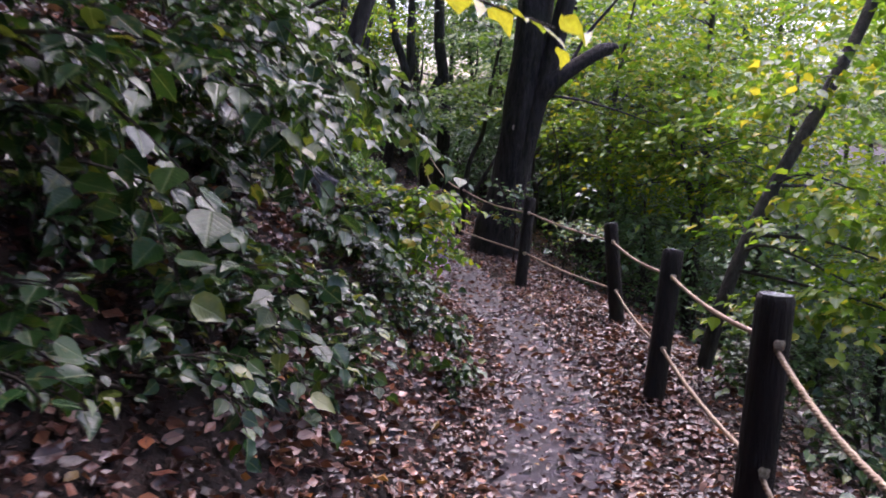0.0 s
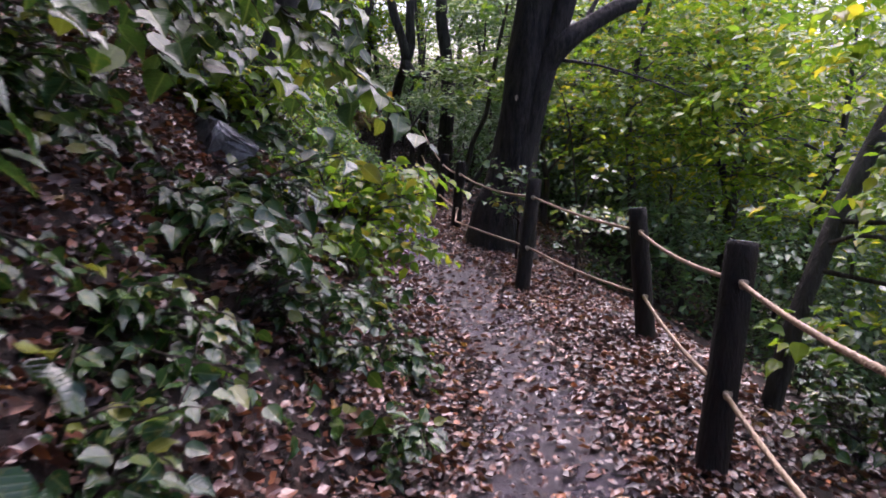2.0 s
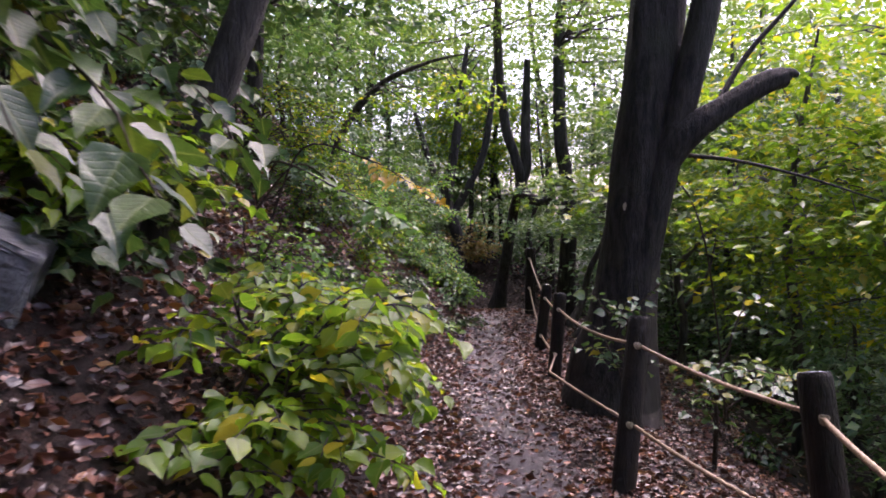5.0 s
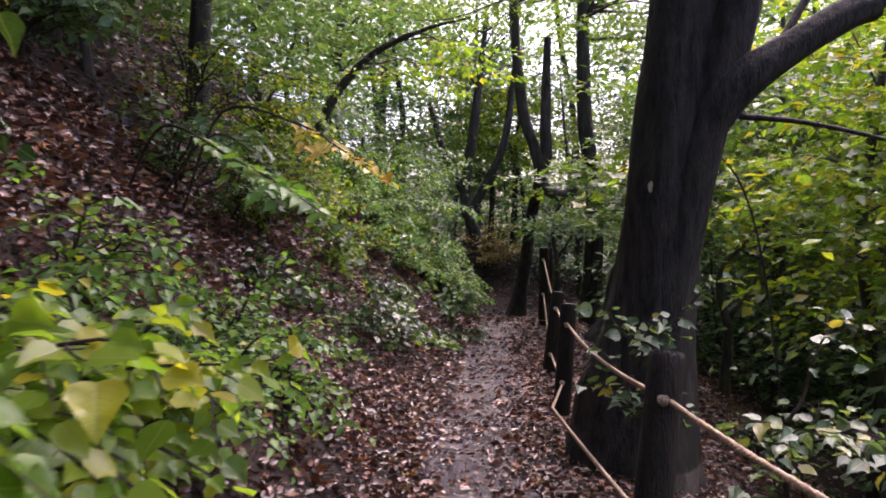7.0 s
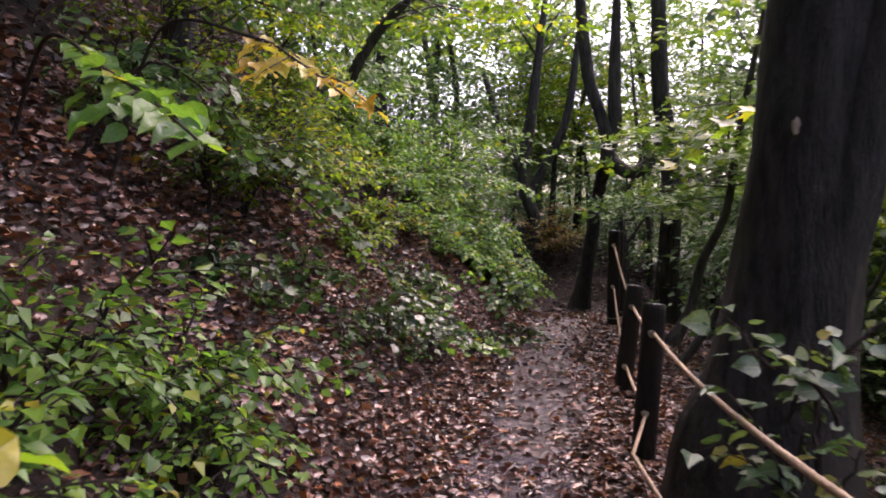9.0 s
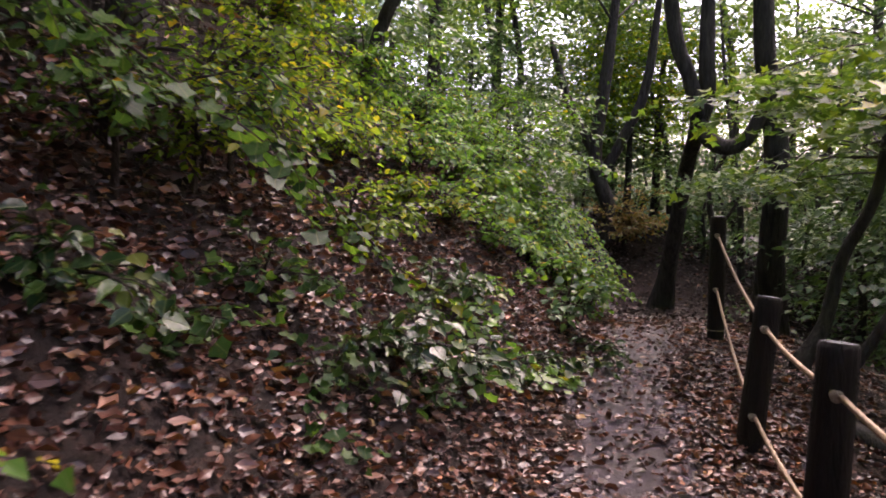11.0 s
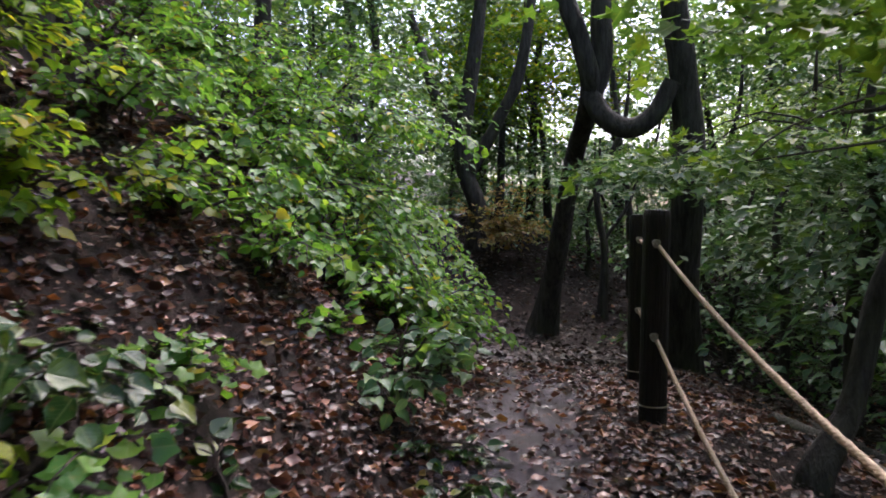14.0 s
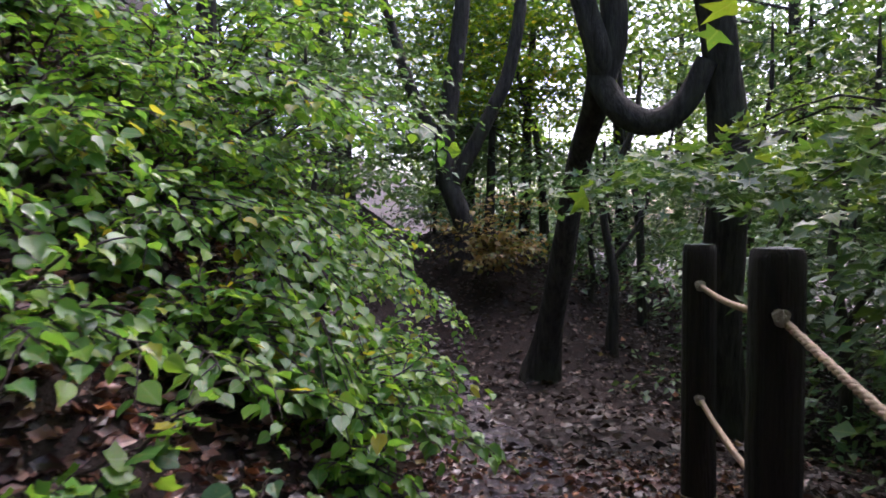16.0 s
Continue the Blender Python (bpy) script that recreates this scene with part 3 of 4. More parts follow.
def tree(name, trunk, radii, label, crown=None, material=None, limbs=(), bark=None, shape="simple", size=0.09, per=60, sides=12, flare=0.5, lump=0.18, boughs=14, reach=0.6, category="tree", group=""):
    """A trunk through given points, limbs as (points, radii), crown masses as (centre, radius, height, sprays)."""
    bark = bark or BARK
    foot = np.array(trunk[0], float)
    top = thing(name, foot, label, category, group)
    line, rad = smooth_line(np.array(trunk) - foot, radii, 6 if sides < 14 else 14)
    line[0, 2] -= 0.25
    link_mesh("trunk", *tube(line, rad, sides, lump, flare, RNG.uniform(0, 9)), bark, top, "", True)
    for pts, rs in limbs:
        l2, r2 = smooth_line(np.array(pts) - foot, rs, 6)
        link_mesh("limb", *tube(l2, r2, max(7, sides - 3), lump, 0, RNG.uniform(0, 9)), bark, top, "", True)
    sprays, cs = [], []
    for centre, r, h, n in crown or ():
        s, c = tiers(np.array(centre) - foot, r, h, n, per, size, reach=reach)
        sprays.append(s)
        cs.extend(c[RNG.permutation(len(c))[:boughs]])
    if cs:
        tagged(link_mesh("branchwork", *joined(grow_limbs(line, rad, cs)), bark, top, "", True), "", "", "", "stuff")
        P, D, N, S = [np.concatenate(k) for k in zip(*sprays)]
        leaf_mesh("crown", leaves(P, D, N, S, shape), material or LEAF_FOREST, top)
    return top


# ---- the great forked tree by the fence ----
g = on_land(0.72, 11.75)
great = tree("great_tree", [(0.86, 11.9, g[2]), (0.92, 11.88, 0.28), (0.97, 11.86, 0.62), (1.03, 11.85, 1.1), (1.165, 11.85, 2.2), (1.30, 11.9, 3.5), (1.36, 11.95, 4.6), (1.40, 12, 7.5), (1.5, 12, 11)],
     [0.45, 0.385, 0.31, 0.275, 0.262, 0.245, 0.225, 0.17, 0.08], "massive dark wet forked tree with a broken side limb",
     crown=[((1.6, 12.5, 9.0), 4.2, 2.0, 70)], limbs=[
         ([(1.14, 11.75, 1.15), (1.32, 11.72, 1.95), (1.55, 11.72, 2.8), (1.72, 11.75, 3.6), (1.9, 11.8, 5.0), (2.4, 11.9, 8.5)], [0.15, 0.14, 0.13, 0.125, 0.11, 0.05]),
         ([(1.30, 11.70, 1.95), (1.52, 11.68, 2.32), (1.85, 11.72, 2.56), (2.20, 11.8, 2.78), (2.38, 11.85, 2.84)], [0.10, 0.135, 0.105, 0.095, 0.085]),
         ([(2.30, 11.84, 2.80), (2.42, 11.86, 2.87), (2.50, 11.87, 2.86)], [0.07, 0.055, 0.02]),
         ([(1.80, 11.8, 2.6), (2.1, 12.0, 3.1), (2.6, 12.1, 3.7), (3.0, 12.2, 4.4)], [0.03, 0.025, 0.018, 0.008]),
         ([(1.55, 11.7, 2.15), (2.0, 11.8, 2.1), (2.6, 11.9, 1.95), (3.2, 12.0, 1.75)], [0.022, 0.016, 0.012, 0.006])],
     bark=BARK_BIG, sides=28, flare=0.35, lump=0.16, size=0.11, per=70, boughs=10)

bm = bmesh.new()
bmesh.ops.create_icosphere(bm, subdivisions=2, radius=1)
for v in bm.verts:
    q = v.co * (1 + 0.9 * noise.noise(v.co * 2.2))
    v.co = Vector((q.x * 0.018, q.y * 0.012, q.z * 0.034)) + Vector((1.0, 11.585, 1.70)) - Vector(great.location)
cm = bpy.data.meshes.new("bark_wound")
bm.to_mesh(cm)
bm.free()
cm.materials.append(WOUND)
wound = new("bark_wound", cm)
wound.parent = great
tagged(wound, "small pale bare wound in the bark")

# ---- trees that stand round the way, each by its own line ----
tree("leaning_tree", [on_land(-1.66, 8.0), (-1.46, 8.0, 1.2), (-1.27, 8.0, 1.6), (-1.03, 8.0, 2.15), (-0.84, 8.05, 2.7), (-0.45, 8.2, 4.0), (-0.3, 8.4, 6.0)], [0.13, 0.10, 0.09, 0.085, 0.08, 0.06, 0.03],
     "dark leaning tree growing out of the steep bank", crown=[((-0.5, 8.6, 6.2), 2.4, 0.9, 40)], material=LEAF_FOREST, per=60)
tree("leaning_tree", [on_land(2.1, 6.4, -0.2), (2.3, 6.45, 0.55), (2.7, 6.7, 1.35), (3.2, 7.0, 2.1), (3.75, 7.3, 3.2), (4.2, 7.6, 5.0)], [0.06, 0.055, 0.055, 0.055, 0.05, 0.03],
     "slim dark tree leaning out over the slope with glossy yellow-green leaves", crown=[((3.5, 6.6, 1.8), 1.2, 0.75, 36), ((2.9, 5.9, 0.9), 0.8, 0.6, 18), ((4.6, 7.6, 3.3), 1.5, 0.9, 34)],
     material=LEAF_LIGHT, size=0.095, per=40, reach=0.42, shape="broad", boughs=4)
# its high crown is out of sight and made dense to shade the hollow
tree("hooked_tree", [on_land(-1.75, 23.9), (-1.62, 23.7, 0.3), (-1.42, 23.3, 1.2), (-1.22, 22.8, 2.1), (-0.98, 22.1, 2.75), (-1.1, 22.0, 3.3), (-1.35, 22, 4.2), (-1.5, 22, 6.5), (-1.2, 22, 9)], [0.23, 0.15, 0.125, 0.115, 0.12, 0.11, 0.105, 0.09, 0.05],
     "dark crooked tree with a hook-shaped bough", limbs=[
         ([(-1.0, 22.1, 2.72), (-0.82, 22, 2.42), (-0.55, 22, 2.30), (-0.28, 22, 2.45), (-0.10, 22.0, 2.8)], [0.115, 0.12, 0.115, 0.105, 0.10]),
         ([(-0.98, 22.1, 2.7), (-0.86, 22.1, 3.1), (-0.88, 22.1, 3.8), (-0.85, 22.2, 5.5)], [0.13, 0.12, 0.11, 0.07])],
     crown=[((-1.6, 22.3, 6.6), 3.0, 1.0, 80)], per=60, sides=16)
# both crown masses hang unseen overhead, added to darken the hollow below
tree("woodland_tree", [on_land(0.02, 22.6), (0.03, 22.4, 0.6), (0.10, 22.2, 1.9), (0.02, 22.1, 2.9), (-0.10, 22, 4.0), (-0.1, 22, 6.5), (0.3, 22, 9)], [0.27, 0.20, 0.17, 0.155, 0.14, 0.11, 0.05],
     "stout dark woodland tree beyond the fence", crown=[((0.8, 21.5, 6.4), 3.0, 1.0, 80), ((1.8, 24.0, 6.4), 2.8, 0.9, 30)], per=60, sides=16)
tree("woodland_tree", [on_land(-3.3, 27.5), (-3.35, 27, 0.6), (-3.3, 27, 1.5), (-3.6, 27, 2.6), (-3.35, 27, 4.6), (-3.0, 27, 7.5)], [0.24, 0.2, 0.17, 0.15, 0.13, 0.05],
     "forked dark woodland tree far down the way", limbs=[([(-3.45, 27, 2.2), (-2.9, 27, 3.2), (-2.5, 27, 4.2), (-2.2, 27, 6.5)], [0.12, 0.11, 0.1, 0.05]), ([(-3.6, 27, 2.7), (-4.1, 27, 3.6), (-4.6, 27, 5.2)], [0.11, 0.1, 0.06])],
     crown=[((-3.4, 27.5, 7.0), 3.2, 1.6, 26)], per=60)
# the mass at z 5.2 is an unseen extra that shades the ground past the bend
tree("maple", [on_land(0.30, 16.7), (0.50, 16.8, 0.42), (0.62, 16.85, 0.95), (0.86, 16.9, 1.5), (1.0, 17, 2.4), (1.3, 17, 4.0)], [0.08, 0.055, 0.05, 0.045, 0.04, 0.02],
     "slim curved maple below the fence with star-shaped leaves", crown=[((1.25, 16.4, 2.15), 0.95, 0.5, 30), ((1.6, 17.0, 3.2), 1.5, 0.8, 30), ((1.6, 18.8, 5.2), 2.4, 0.7, 24), ((0.3, 19.6, 1.75), 0.9, 0.22, 14), ((0.15, 16.9, 2.25), 0.6, 0.3, 12)], shape="star", size=0.13, per=32, reach=0.45, material=LEAF_FOREST, boughs=4)
tree("maple", [on_land(1.5, 20.9), (1.45, 20.8, 0.5), (1.6, 20.7, 1.3), (1.5, 20.6, 2.2), (1.7, 20.6, 3.4)], [0.09, 0.07, 0.06, 0.045, 0.015], "slim shaded maple with level blue-green sprays",
     crown=[((0.8, 20.4, 1.72), 1.3, 0.2, 32), ((2.4, 19.8, 1.9), 1.3, 0.4, 34), ((-0.6, 21.1, 1.75), 0.9, 0.16, 14), ((3.0, 20.6, 3.3), 1.2, 0.5, 24)], shape="star", size=0.10, per=44, reach=0.45, material=LEAF_DARK, boughs=5)
tree("maple", [on_land(3.3, 15.2), (3.25, 15.1, 0.2), (3.1, 15.0, 1.4), (3.2, 14.9, 2.6), (3.4, 14.8, 4.0)], [0.09, 0.07, 0.06, 0.045, 0.015], "young maple with bright lime green leaves",
     crown=[((2.7, 14.7, 1.7), 1.0, 0.7, 26), ((3.2, 14.0, 2.9), 1.3, 0.6, 26), ((3.4, 13.4, 1.5), 0.9, 0.6, 20), ((4.2, 13.4, 2.4), 1.2, 0.8, 22)], shape="star", size=0.115, per=36, reach=0.42, material=LEAF_LIGHT, boughs=6)
# added tree, its crown above the view, to shade the bank by the start
tree("leaning_tree", [on_land(-2.9, 1.6), (-2.7, 1.6, 3.4), (-2.3, 1.9, 4.1), (-1.6, 2.5, 4.6), (-0.9, 3.2, 4.8)], [0.09, 0.07, 0.05, 0.03, 0.01], "unseen leaning tree added to shade the bank",
     crown=[((-0.9, 3.3, 4.8), 1.5, 0.4, 60)], size=0.11, per=44, reach=0.5, material=LEAF_DARK, boughs=8)
# two more added trees with unseen crowns that keep light off the bank
for y, cx, cy, n in ((4.6, -2.2, 4.7, 36), (12.3, -1.4, 14.0, 80)):
    tree("leaning_tree", [on_land(-4.2, y), (-4.0, y, 4.6), (-3.5, y, 5.2), (cx - 0.6, cy - 0.2, 5.5), (cx + 0.4, cy, 5.6)], [0.10, 0.08, 0.06, 0.03, 0.01], "unseen leaning tree added to shade the bank",
         crown=[((cx, cy, 5.4), 1.8, 0.5, n)], size=0.11, per=44, reach=0.5, material=LEAF_DARK, boughs=8)
tree("leaning_tree", [on_land(-3.6, 16.6), (-3.3, 16.6, 3.2), (-2.7, 16.6, 3.9), (-1.9, 16.5, 4.2), (-1.2, 16.4, 4.3)], [0.08, 0.065, 0.05, 0.03, 0.01], "slim tree leaning over the way with lime green leaves",
     crown=[((-1.7, 16.4, 3.7), 0.9, 0.35, 12)], size=0.10, per=44, reach=0.45, material=LEAF_LIGHT, boughs=8)
for k, (x, y, lx, h) in enumerate([(1.3, 23.5, 0.3, 4.5), (1.9, 22.5, 0.5, 4.2), (2.4, 24.5, -0.2, 5), (3.0, 26.5, 0.3, 5), (0.9, 26.5, 0.2, 5), (-0.6, 27.5, -0.4, 6), (-1.0, 25.5, 0.3, 4.0), (2.0, 17.2, 0.7, 3.4), (4.2, 22, 0.4, 5)]):
    b = on_land(x, y)
    tree("young_tree", [b, b + [0.1 * lx, 0, h * 0.25], b + [lx * 0.2 - 0.15, 0, h * 0.5], b + [lx, 0.1, h * 0.75], b + [lx * 1.3, 0.2, h]], [0.075, 0.06, 0.05, 0.04, 0.012],
         "thin dark young tree with crooked branches", crown=[(b + [lx, 0, h * 0.85], 1.3, 0.9, 12)], per=46, reach=0.5, sides=8,
         limbs=[([b + [lx * 0.05, 0, h * 0.3], b + [0.4, 0.1, h * 0.45], b + [0.55, 0.1, h * 0.62]], [0.035, 0.028, 0.01])], group="young trees below the fence", boughs=6)


# ---- the wood around: a few trees grown once, then repeated ----
def woodland(h, spread_r, material, label, low=0.35, sprays=90, lean=0.0, size=0.15, girth=1.0, shape="simple", per=34):
    return tree("woodland_tree", [(0, 0, 0), (0.05, 0.02, h * 0.2), (lean * 0.5 - 0.1, 0.1, h * 0.45), (lean, 0.0, h * 0.7), (lean * 1.2, 0, h)], [0.18 * girth, 0.14 * girth, 0.11 * girth, 0.08 * girth, 0.02], label,
                crown=[((lean, 0, h * 0.80), spread_r, h * 0.2, sprays), ((lean * 0.5, 0, h * low), spread_r, h * 0.2, int(sprays * 0.7))],
                material=material, size=size * 1.2, per=per, reach=0.75, sides=9, boughs=9, group="trees of the wood", shape=shape)


kinds = [woodland(10, 3.4, LEAF_FOREST, "slender woodland tree with layered green leaves", 0.45, 85), woodland(12, 4.2, LEAF_FOREST, "tall woodland tree with an airy green crown", 0.5, 90, 0.8),
         woodland(8, 2.8, LEAF_LIGHT, "woodland tree with bright yellow-green leaves", 0.58, 90, -0.6, 0.14, 0.8), woodland(5.0, 2.2, LEAF_LIGHT, "low spreading tree with yellow-green leaves", 0.62, 56, 0.5, 0.11, 0.6),
         woodland(7, 2.6, LEAF_DARK, "shaded woodland tree with dark green leaves", 0.4, 90, 0.3, 0.13, 0.8),
         woodland(2.6, 1.5, LEAF_DARK, "bushy undergrowth with dark green leaves", 0.3, 30, 0.2, 0.10, 0.3), woodland(2.2, 1.4, LEAF_DARK, "bushy undergrowth with green leaves", 0.3, 22, -0.2, 0.10, 0.3),
         woodland(11, 4.0, LEAF_FOREST, "distant woodland tree with green leaves", 0.45, 80, 0.4, 0.27, 1.0, per=24)]
SPOTS = [(5.0, 15.5, 2), (4.0, 18.4, 3), (4.6, 24.5, 0), (7.8, 13.5, 3), (7.5, 10.4, 3), (7.5, 26, 2), (13, 14, 0), (9.5, 9.5, 2), (7.4, 4.6, 3), (2.2, 30, 1), (5, 31, 0), (-1, 33, 1), (-4.5, 33, 0), (-7, 30, 1),
         (-6.5, 25, 0), (-7, 21.5, 4), (-7, 16.5, 4), (-6.0, 12.0, 4), (-6, 8, 1), (-5, 4, 4), (-4.6, 0, 4), (-6, 29, 4), (0.5, 37, 0), (-9, 36, 1), (8, 34, 1), (12, 29, 0), (15, 20, 1), (16, 26, 0), (4, -3, 1), (9, 1, 0), (2, -8, 1), 
         # kind 1 trees from (-3.6, 4.6) to (-4.6, 13.2): added to block sky light
         (4.6, 14.4, 3), (5.0, 12.4, 3), (5.6, 17.5, 3), (5.2, 21.5, 2), (3.2, 20.8, 4), (8.2, 21, 3), (-5.4, 9.5, 4), (-4.4, 6.6, 4), (-4.0, 2.2, 4), (9.5, 6.6, 2), (-7.5, 14, 1), (-8, 20, 2), (-8.5, 6, 1), (-3.6, 4.6, 1), (-3.4, 0.4, 1), (-3.2, -2.2, 1), (-4.0, 5.6, 1), (2.6, -1.5, 1), (-4.8, 10.8, 1), (-4.6, 13.2, 1), (10, 27, 0), (14, 24, 1), (7, 30, 0), (12, 33, 1), (5.6, 27.5, 4), (9, 31, 4), (4.4, 29.5, 4),
         # (-3.3, 2.4) and (-3.0, -0.3) are also added, as cover darkening the bank
         (-3.5, 13.6, 4), (-3.3, 2.4, 4), (-3.0, -0.3, 4), (2.2, 19.2, 6), (3.0, 21.4, 5), (3.6, 19.6, 6), (1.9, 23.6, 5), (4.4, 23.2, 6), (0.8, 24.8, 6), (5.2, 20.0, 5), (2.9, 23.4, 6), (-3.0, 31.5, 4), (-1.2, 29.8, 5), (-5, 34, 4), (-0.4, 34.5, 5), (1.4, 28.6, 5), (5.8, 24.2, 4), (-3.4, 29.7, 3), (-4.2, 30.4, 6), (-2.4, 30.3, 3), (-1.4, 27.6, 5), (-3.3, 31.2, 6), (-4.9, 31.2, 5), (-1.8, 31.6, 6), (9.5, 16, 0), (3.8, 27.5, 4), (2.4, 31.5, 4), (6.6, 28.5, 4), (1.4, 34, 4), (-5.4, 27.2, 5), (-5.0, 25.6, 6), (-4.6, 24.0, 5), (-6.2, 26.2, 5)]
for i in range(60):  # undergrowth on the lower slope and beyond the bend
    if i < 38:
        x, y = RNG.uniform(3.6, 12), RNG.uniform(7, 32)
    else:
        x, y = RNG.uniform(-9, 3), RNG.uniform(26, 42)
        if -5.5 < x < 0 and y < 31:
            y += 8
    SPOTS.append((x, y, int(RNG.integers(5, 7))))
for i in range(16):
    SPOTS.append((RNG.uniform(-5.5, -3.6), RNG.uniform(1, 22), int(RNG.integers(5, 7))))
for i in range(28):  # bushes far down the slope
    SPOTS.append((RNG.uniform(6, 26), RNG.uniform(20, 46), 5))
for r, n in ((38, 13), (50, 18)):
    for i in range(n):
        a = radians(-70 + 140 * i / (n - 1)) + RNG.normal(0, 0.03)
        SPOTS.append((r * math.sin(a) + RNG.normal(0, 1.5), 8 + r * math.cos(a) + RNG.normal(0, 2), 7))
first = set()
for x, y, k in SPOTS:
    p = on_land(x, y, -0.1)
    m = Matrix.Translation(p) @ Matrix.Rotation(RNG.uniform(0, 6.28), 4, "Z")
    if k not in first:
        first.add(k)
        kinds[k].matrix_basis = m
    else:
        copy_thing(kinds[k], m)

# ---- shrubs of the bank ----
for x, y, reach in [(-1.25, 1.9, 0.5), (-1.0, 2.5, 0.5), (-0.85, 3.2, 0.5), (-1.15, 3.8, 0.6), (-0.75, 4.3, 0.45), (-0.55, 5.0, 0.45), (-0.4, 5.7, 0.4), (-0.75, 5.6, 0.5), (-0.3, 6.3, 0.4), (-1.4, 2.9, 0.6), (-1.6, 4.6, 0.6), (-0.6, 3.7, 0.35), (-1.3, 5.2, 0.5)]:
    shrub("ivy_clump", x, y, (0.5, 0.0, 0.7), reach, 12, 0.066, LEAF_BANK, "dark glossy low shrub creeping over the bank", group="dark creeping shrubs", gap=0.042, twigs=5)
BIG = "wet broad-leaved shrub with glossy drooping leaves on the bank"
for x, y, aim, reach, stems, rise in [(-1.5, 2.2, (0.75, 0.25, 0.9), 1.0, 12, 0.3), (-1.6, 3.6, (0.9, 0.1, 0.8), 1.15, 14, 0.4), (-1.35, 4.5, (0.8, 0.2, 0.6), 0.6, 10, 0.1),
                                      (-1.9, 7.6, (0.9, 0.0, 0.9), 1.2, 11, 0.5), (-2.5, 4.0, (0.5, 0.1, 1.3), 1.3, 13, 1.2), (-1.4, 1.0, (0.6, 0.4, 0.8), 0.75, 9, 0.2),
                                      (-1.0, 3.0, (0.6, 0.2, 0.8), 0.7, 11, 0.15), (-2.2, 3.0, (0.8, 0.2, 1.2), 1.5, 14, 0.8), (-0.8, 5.4, (0.5, 0.1, 0.8), 0.7, 11, 0.15), (-2.0, 1.6, (0.6, 0.5, 1.2), 1.2, 12, 0.6), (-2.9, 8.6, (0.8, 0.0, 1.0), 1.5, 11, 0.9), (-3.2, 3.6, (0.8, 0.0, 1.0), 1.6, 12, 1.2), (-1.45, 7.7, (0.5, -0.5, 0.8), 0.7, 11, 0.15), (-1.7, 8.3, (0.6, -0.2, 0.8), 0.8, 11, 0.3)]:
    shrub("bank_shrub", x, y, aim, reach, stems, 0.092, LEAF_BANK, BIG, rise=rise, group="shrubs on the bank", gap=0.055, twigs=7)
for x, y, reach, rise in [(-0.4, 7.0, 0.7, 0.25), (-0.65, 7.9, 0.9, 0.35), (-0.5, 7.4, 0.8, 0.4), (-0.75, 8.6, 0.8, 0.3), (-1.1, 7.2, 0.9, 0.5)]:
    shrub("roadside_shrub", x, y, (0.5, -0.2, 1.0), reach, 13, 0.085, LEAF_LIGHT, "yellow-green leafy shrub at the edge of the path", group="yellow-green shrubs by the path", gap=0.045, rise=rise)
for x, y, reach in [(-1.1, 7.0, 0.55), (-1.35, 7.4, 0.6), (-1.5, 6.9, 0.5)]:
    shrub("bank_shrub", x, y, (0.5, -0.3, 0.7), reach, 11, 0.085, LEAF_WET, "low shrub with rain-wet shining leaves", group="shrubs on the bank", gap=0.055, rise=0.15)
for x, y, reach in [(-0.9, 9.2, 0.7), (-1.2, 9.8, 0.8), (-1.0, 10.3, 0.6), (-1.4, 9.2, 0.8), (-1.3, 10.5, 0.65)]:
    shrub("low_shrub", x, y, (0.4, -0.2, 0.9), reach, 22, 0.06, LEAF_HEDGE, "dense low shrub with small fresh green leaves", group="low shrubs on the bank", gap=0.036, shape="small")
for x, y, reach in [(-1.7, 13.2, 0.6), (-1.5, 14.0, 0.6), (-1.45, 15.0, 0.5), (-1.9, 11.6, 0.5), (-1.9, 14.6, 0.6), (-0.75, 4.2, 0.4), (-0.35, 5.2, 0.4), (-0.1, 6.0, 0.35), (-0.05, 4.9, 0.3), (-1.25, 15.9, 0.4), (-1.35, 16.4, 0.35)]:
    shrub("bramble", x, y, (0.6, -0.1, 0.6), reach, 8, 0.075, LEAF_BANK, "trailing bramble with broad wet leaves over leaf litter", group="brambles on the bank", gap=0.05)
HEDGE = [(-2.4, 12.4, 1.0, 0.4), (-2.6, 13.4, 1.0, 0.4), (-3.2, 13.0, 1.3, 0.9), (-2.8, 14.1, 0.9, 0.4), (-2.5, 13.0, 0.8, 0.4), (-3.7, 20.2, 1.5, 1.1), (-3.6, 15.2, 1.2, 0.9), (-3.1, 21.4, 1.2, 0.6)]
for i in range(9):
    for j in range(4):  # hugging the slope, lower down the farther along
        y = 14.6 + 0.72 * i + 0.3 * (j % 2)
        d = max(0.95, 1.7 - 0.3 * max(0, i - 2)) + 0.5 * j
        if d < 3.1:
            HEDGE.append((path_x(y) - d + RNG.normal(0, 0.08), y + RNG.normal(0, 0.12), 0.62 + 0.1 * j, 0.12 + 0.08 * j))
for x, y, reach, rise in HEDGE:
    shrub("hedge_shrub", x, y, (0.55, -0.3, 0.9), reach, 13, 0.062, LEAF_HEDGE if y > 15.6 else LEAF_LIGHT if y > 12.8 else LEAF_FRESH, "dense drooping shrub with small light green leaves", group="hanging shrubs over the bend", gap=0.038, rise=rise, twigs=8, droop=0.4, shape="broad" if y > 15 else "small")
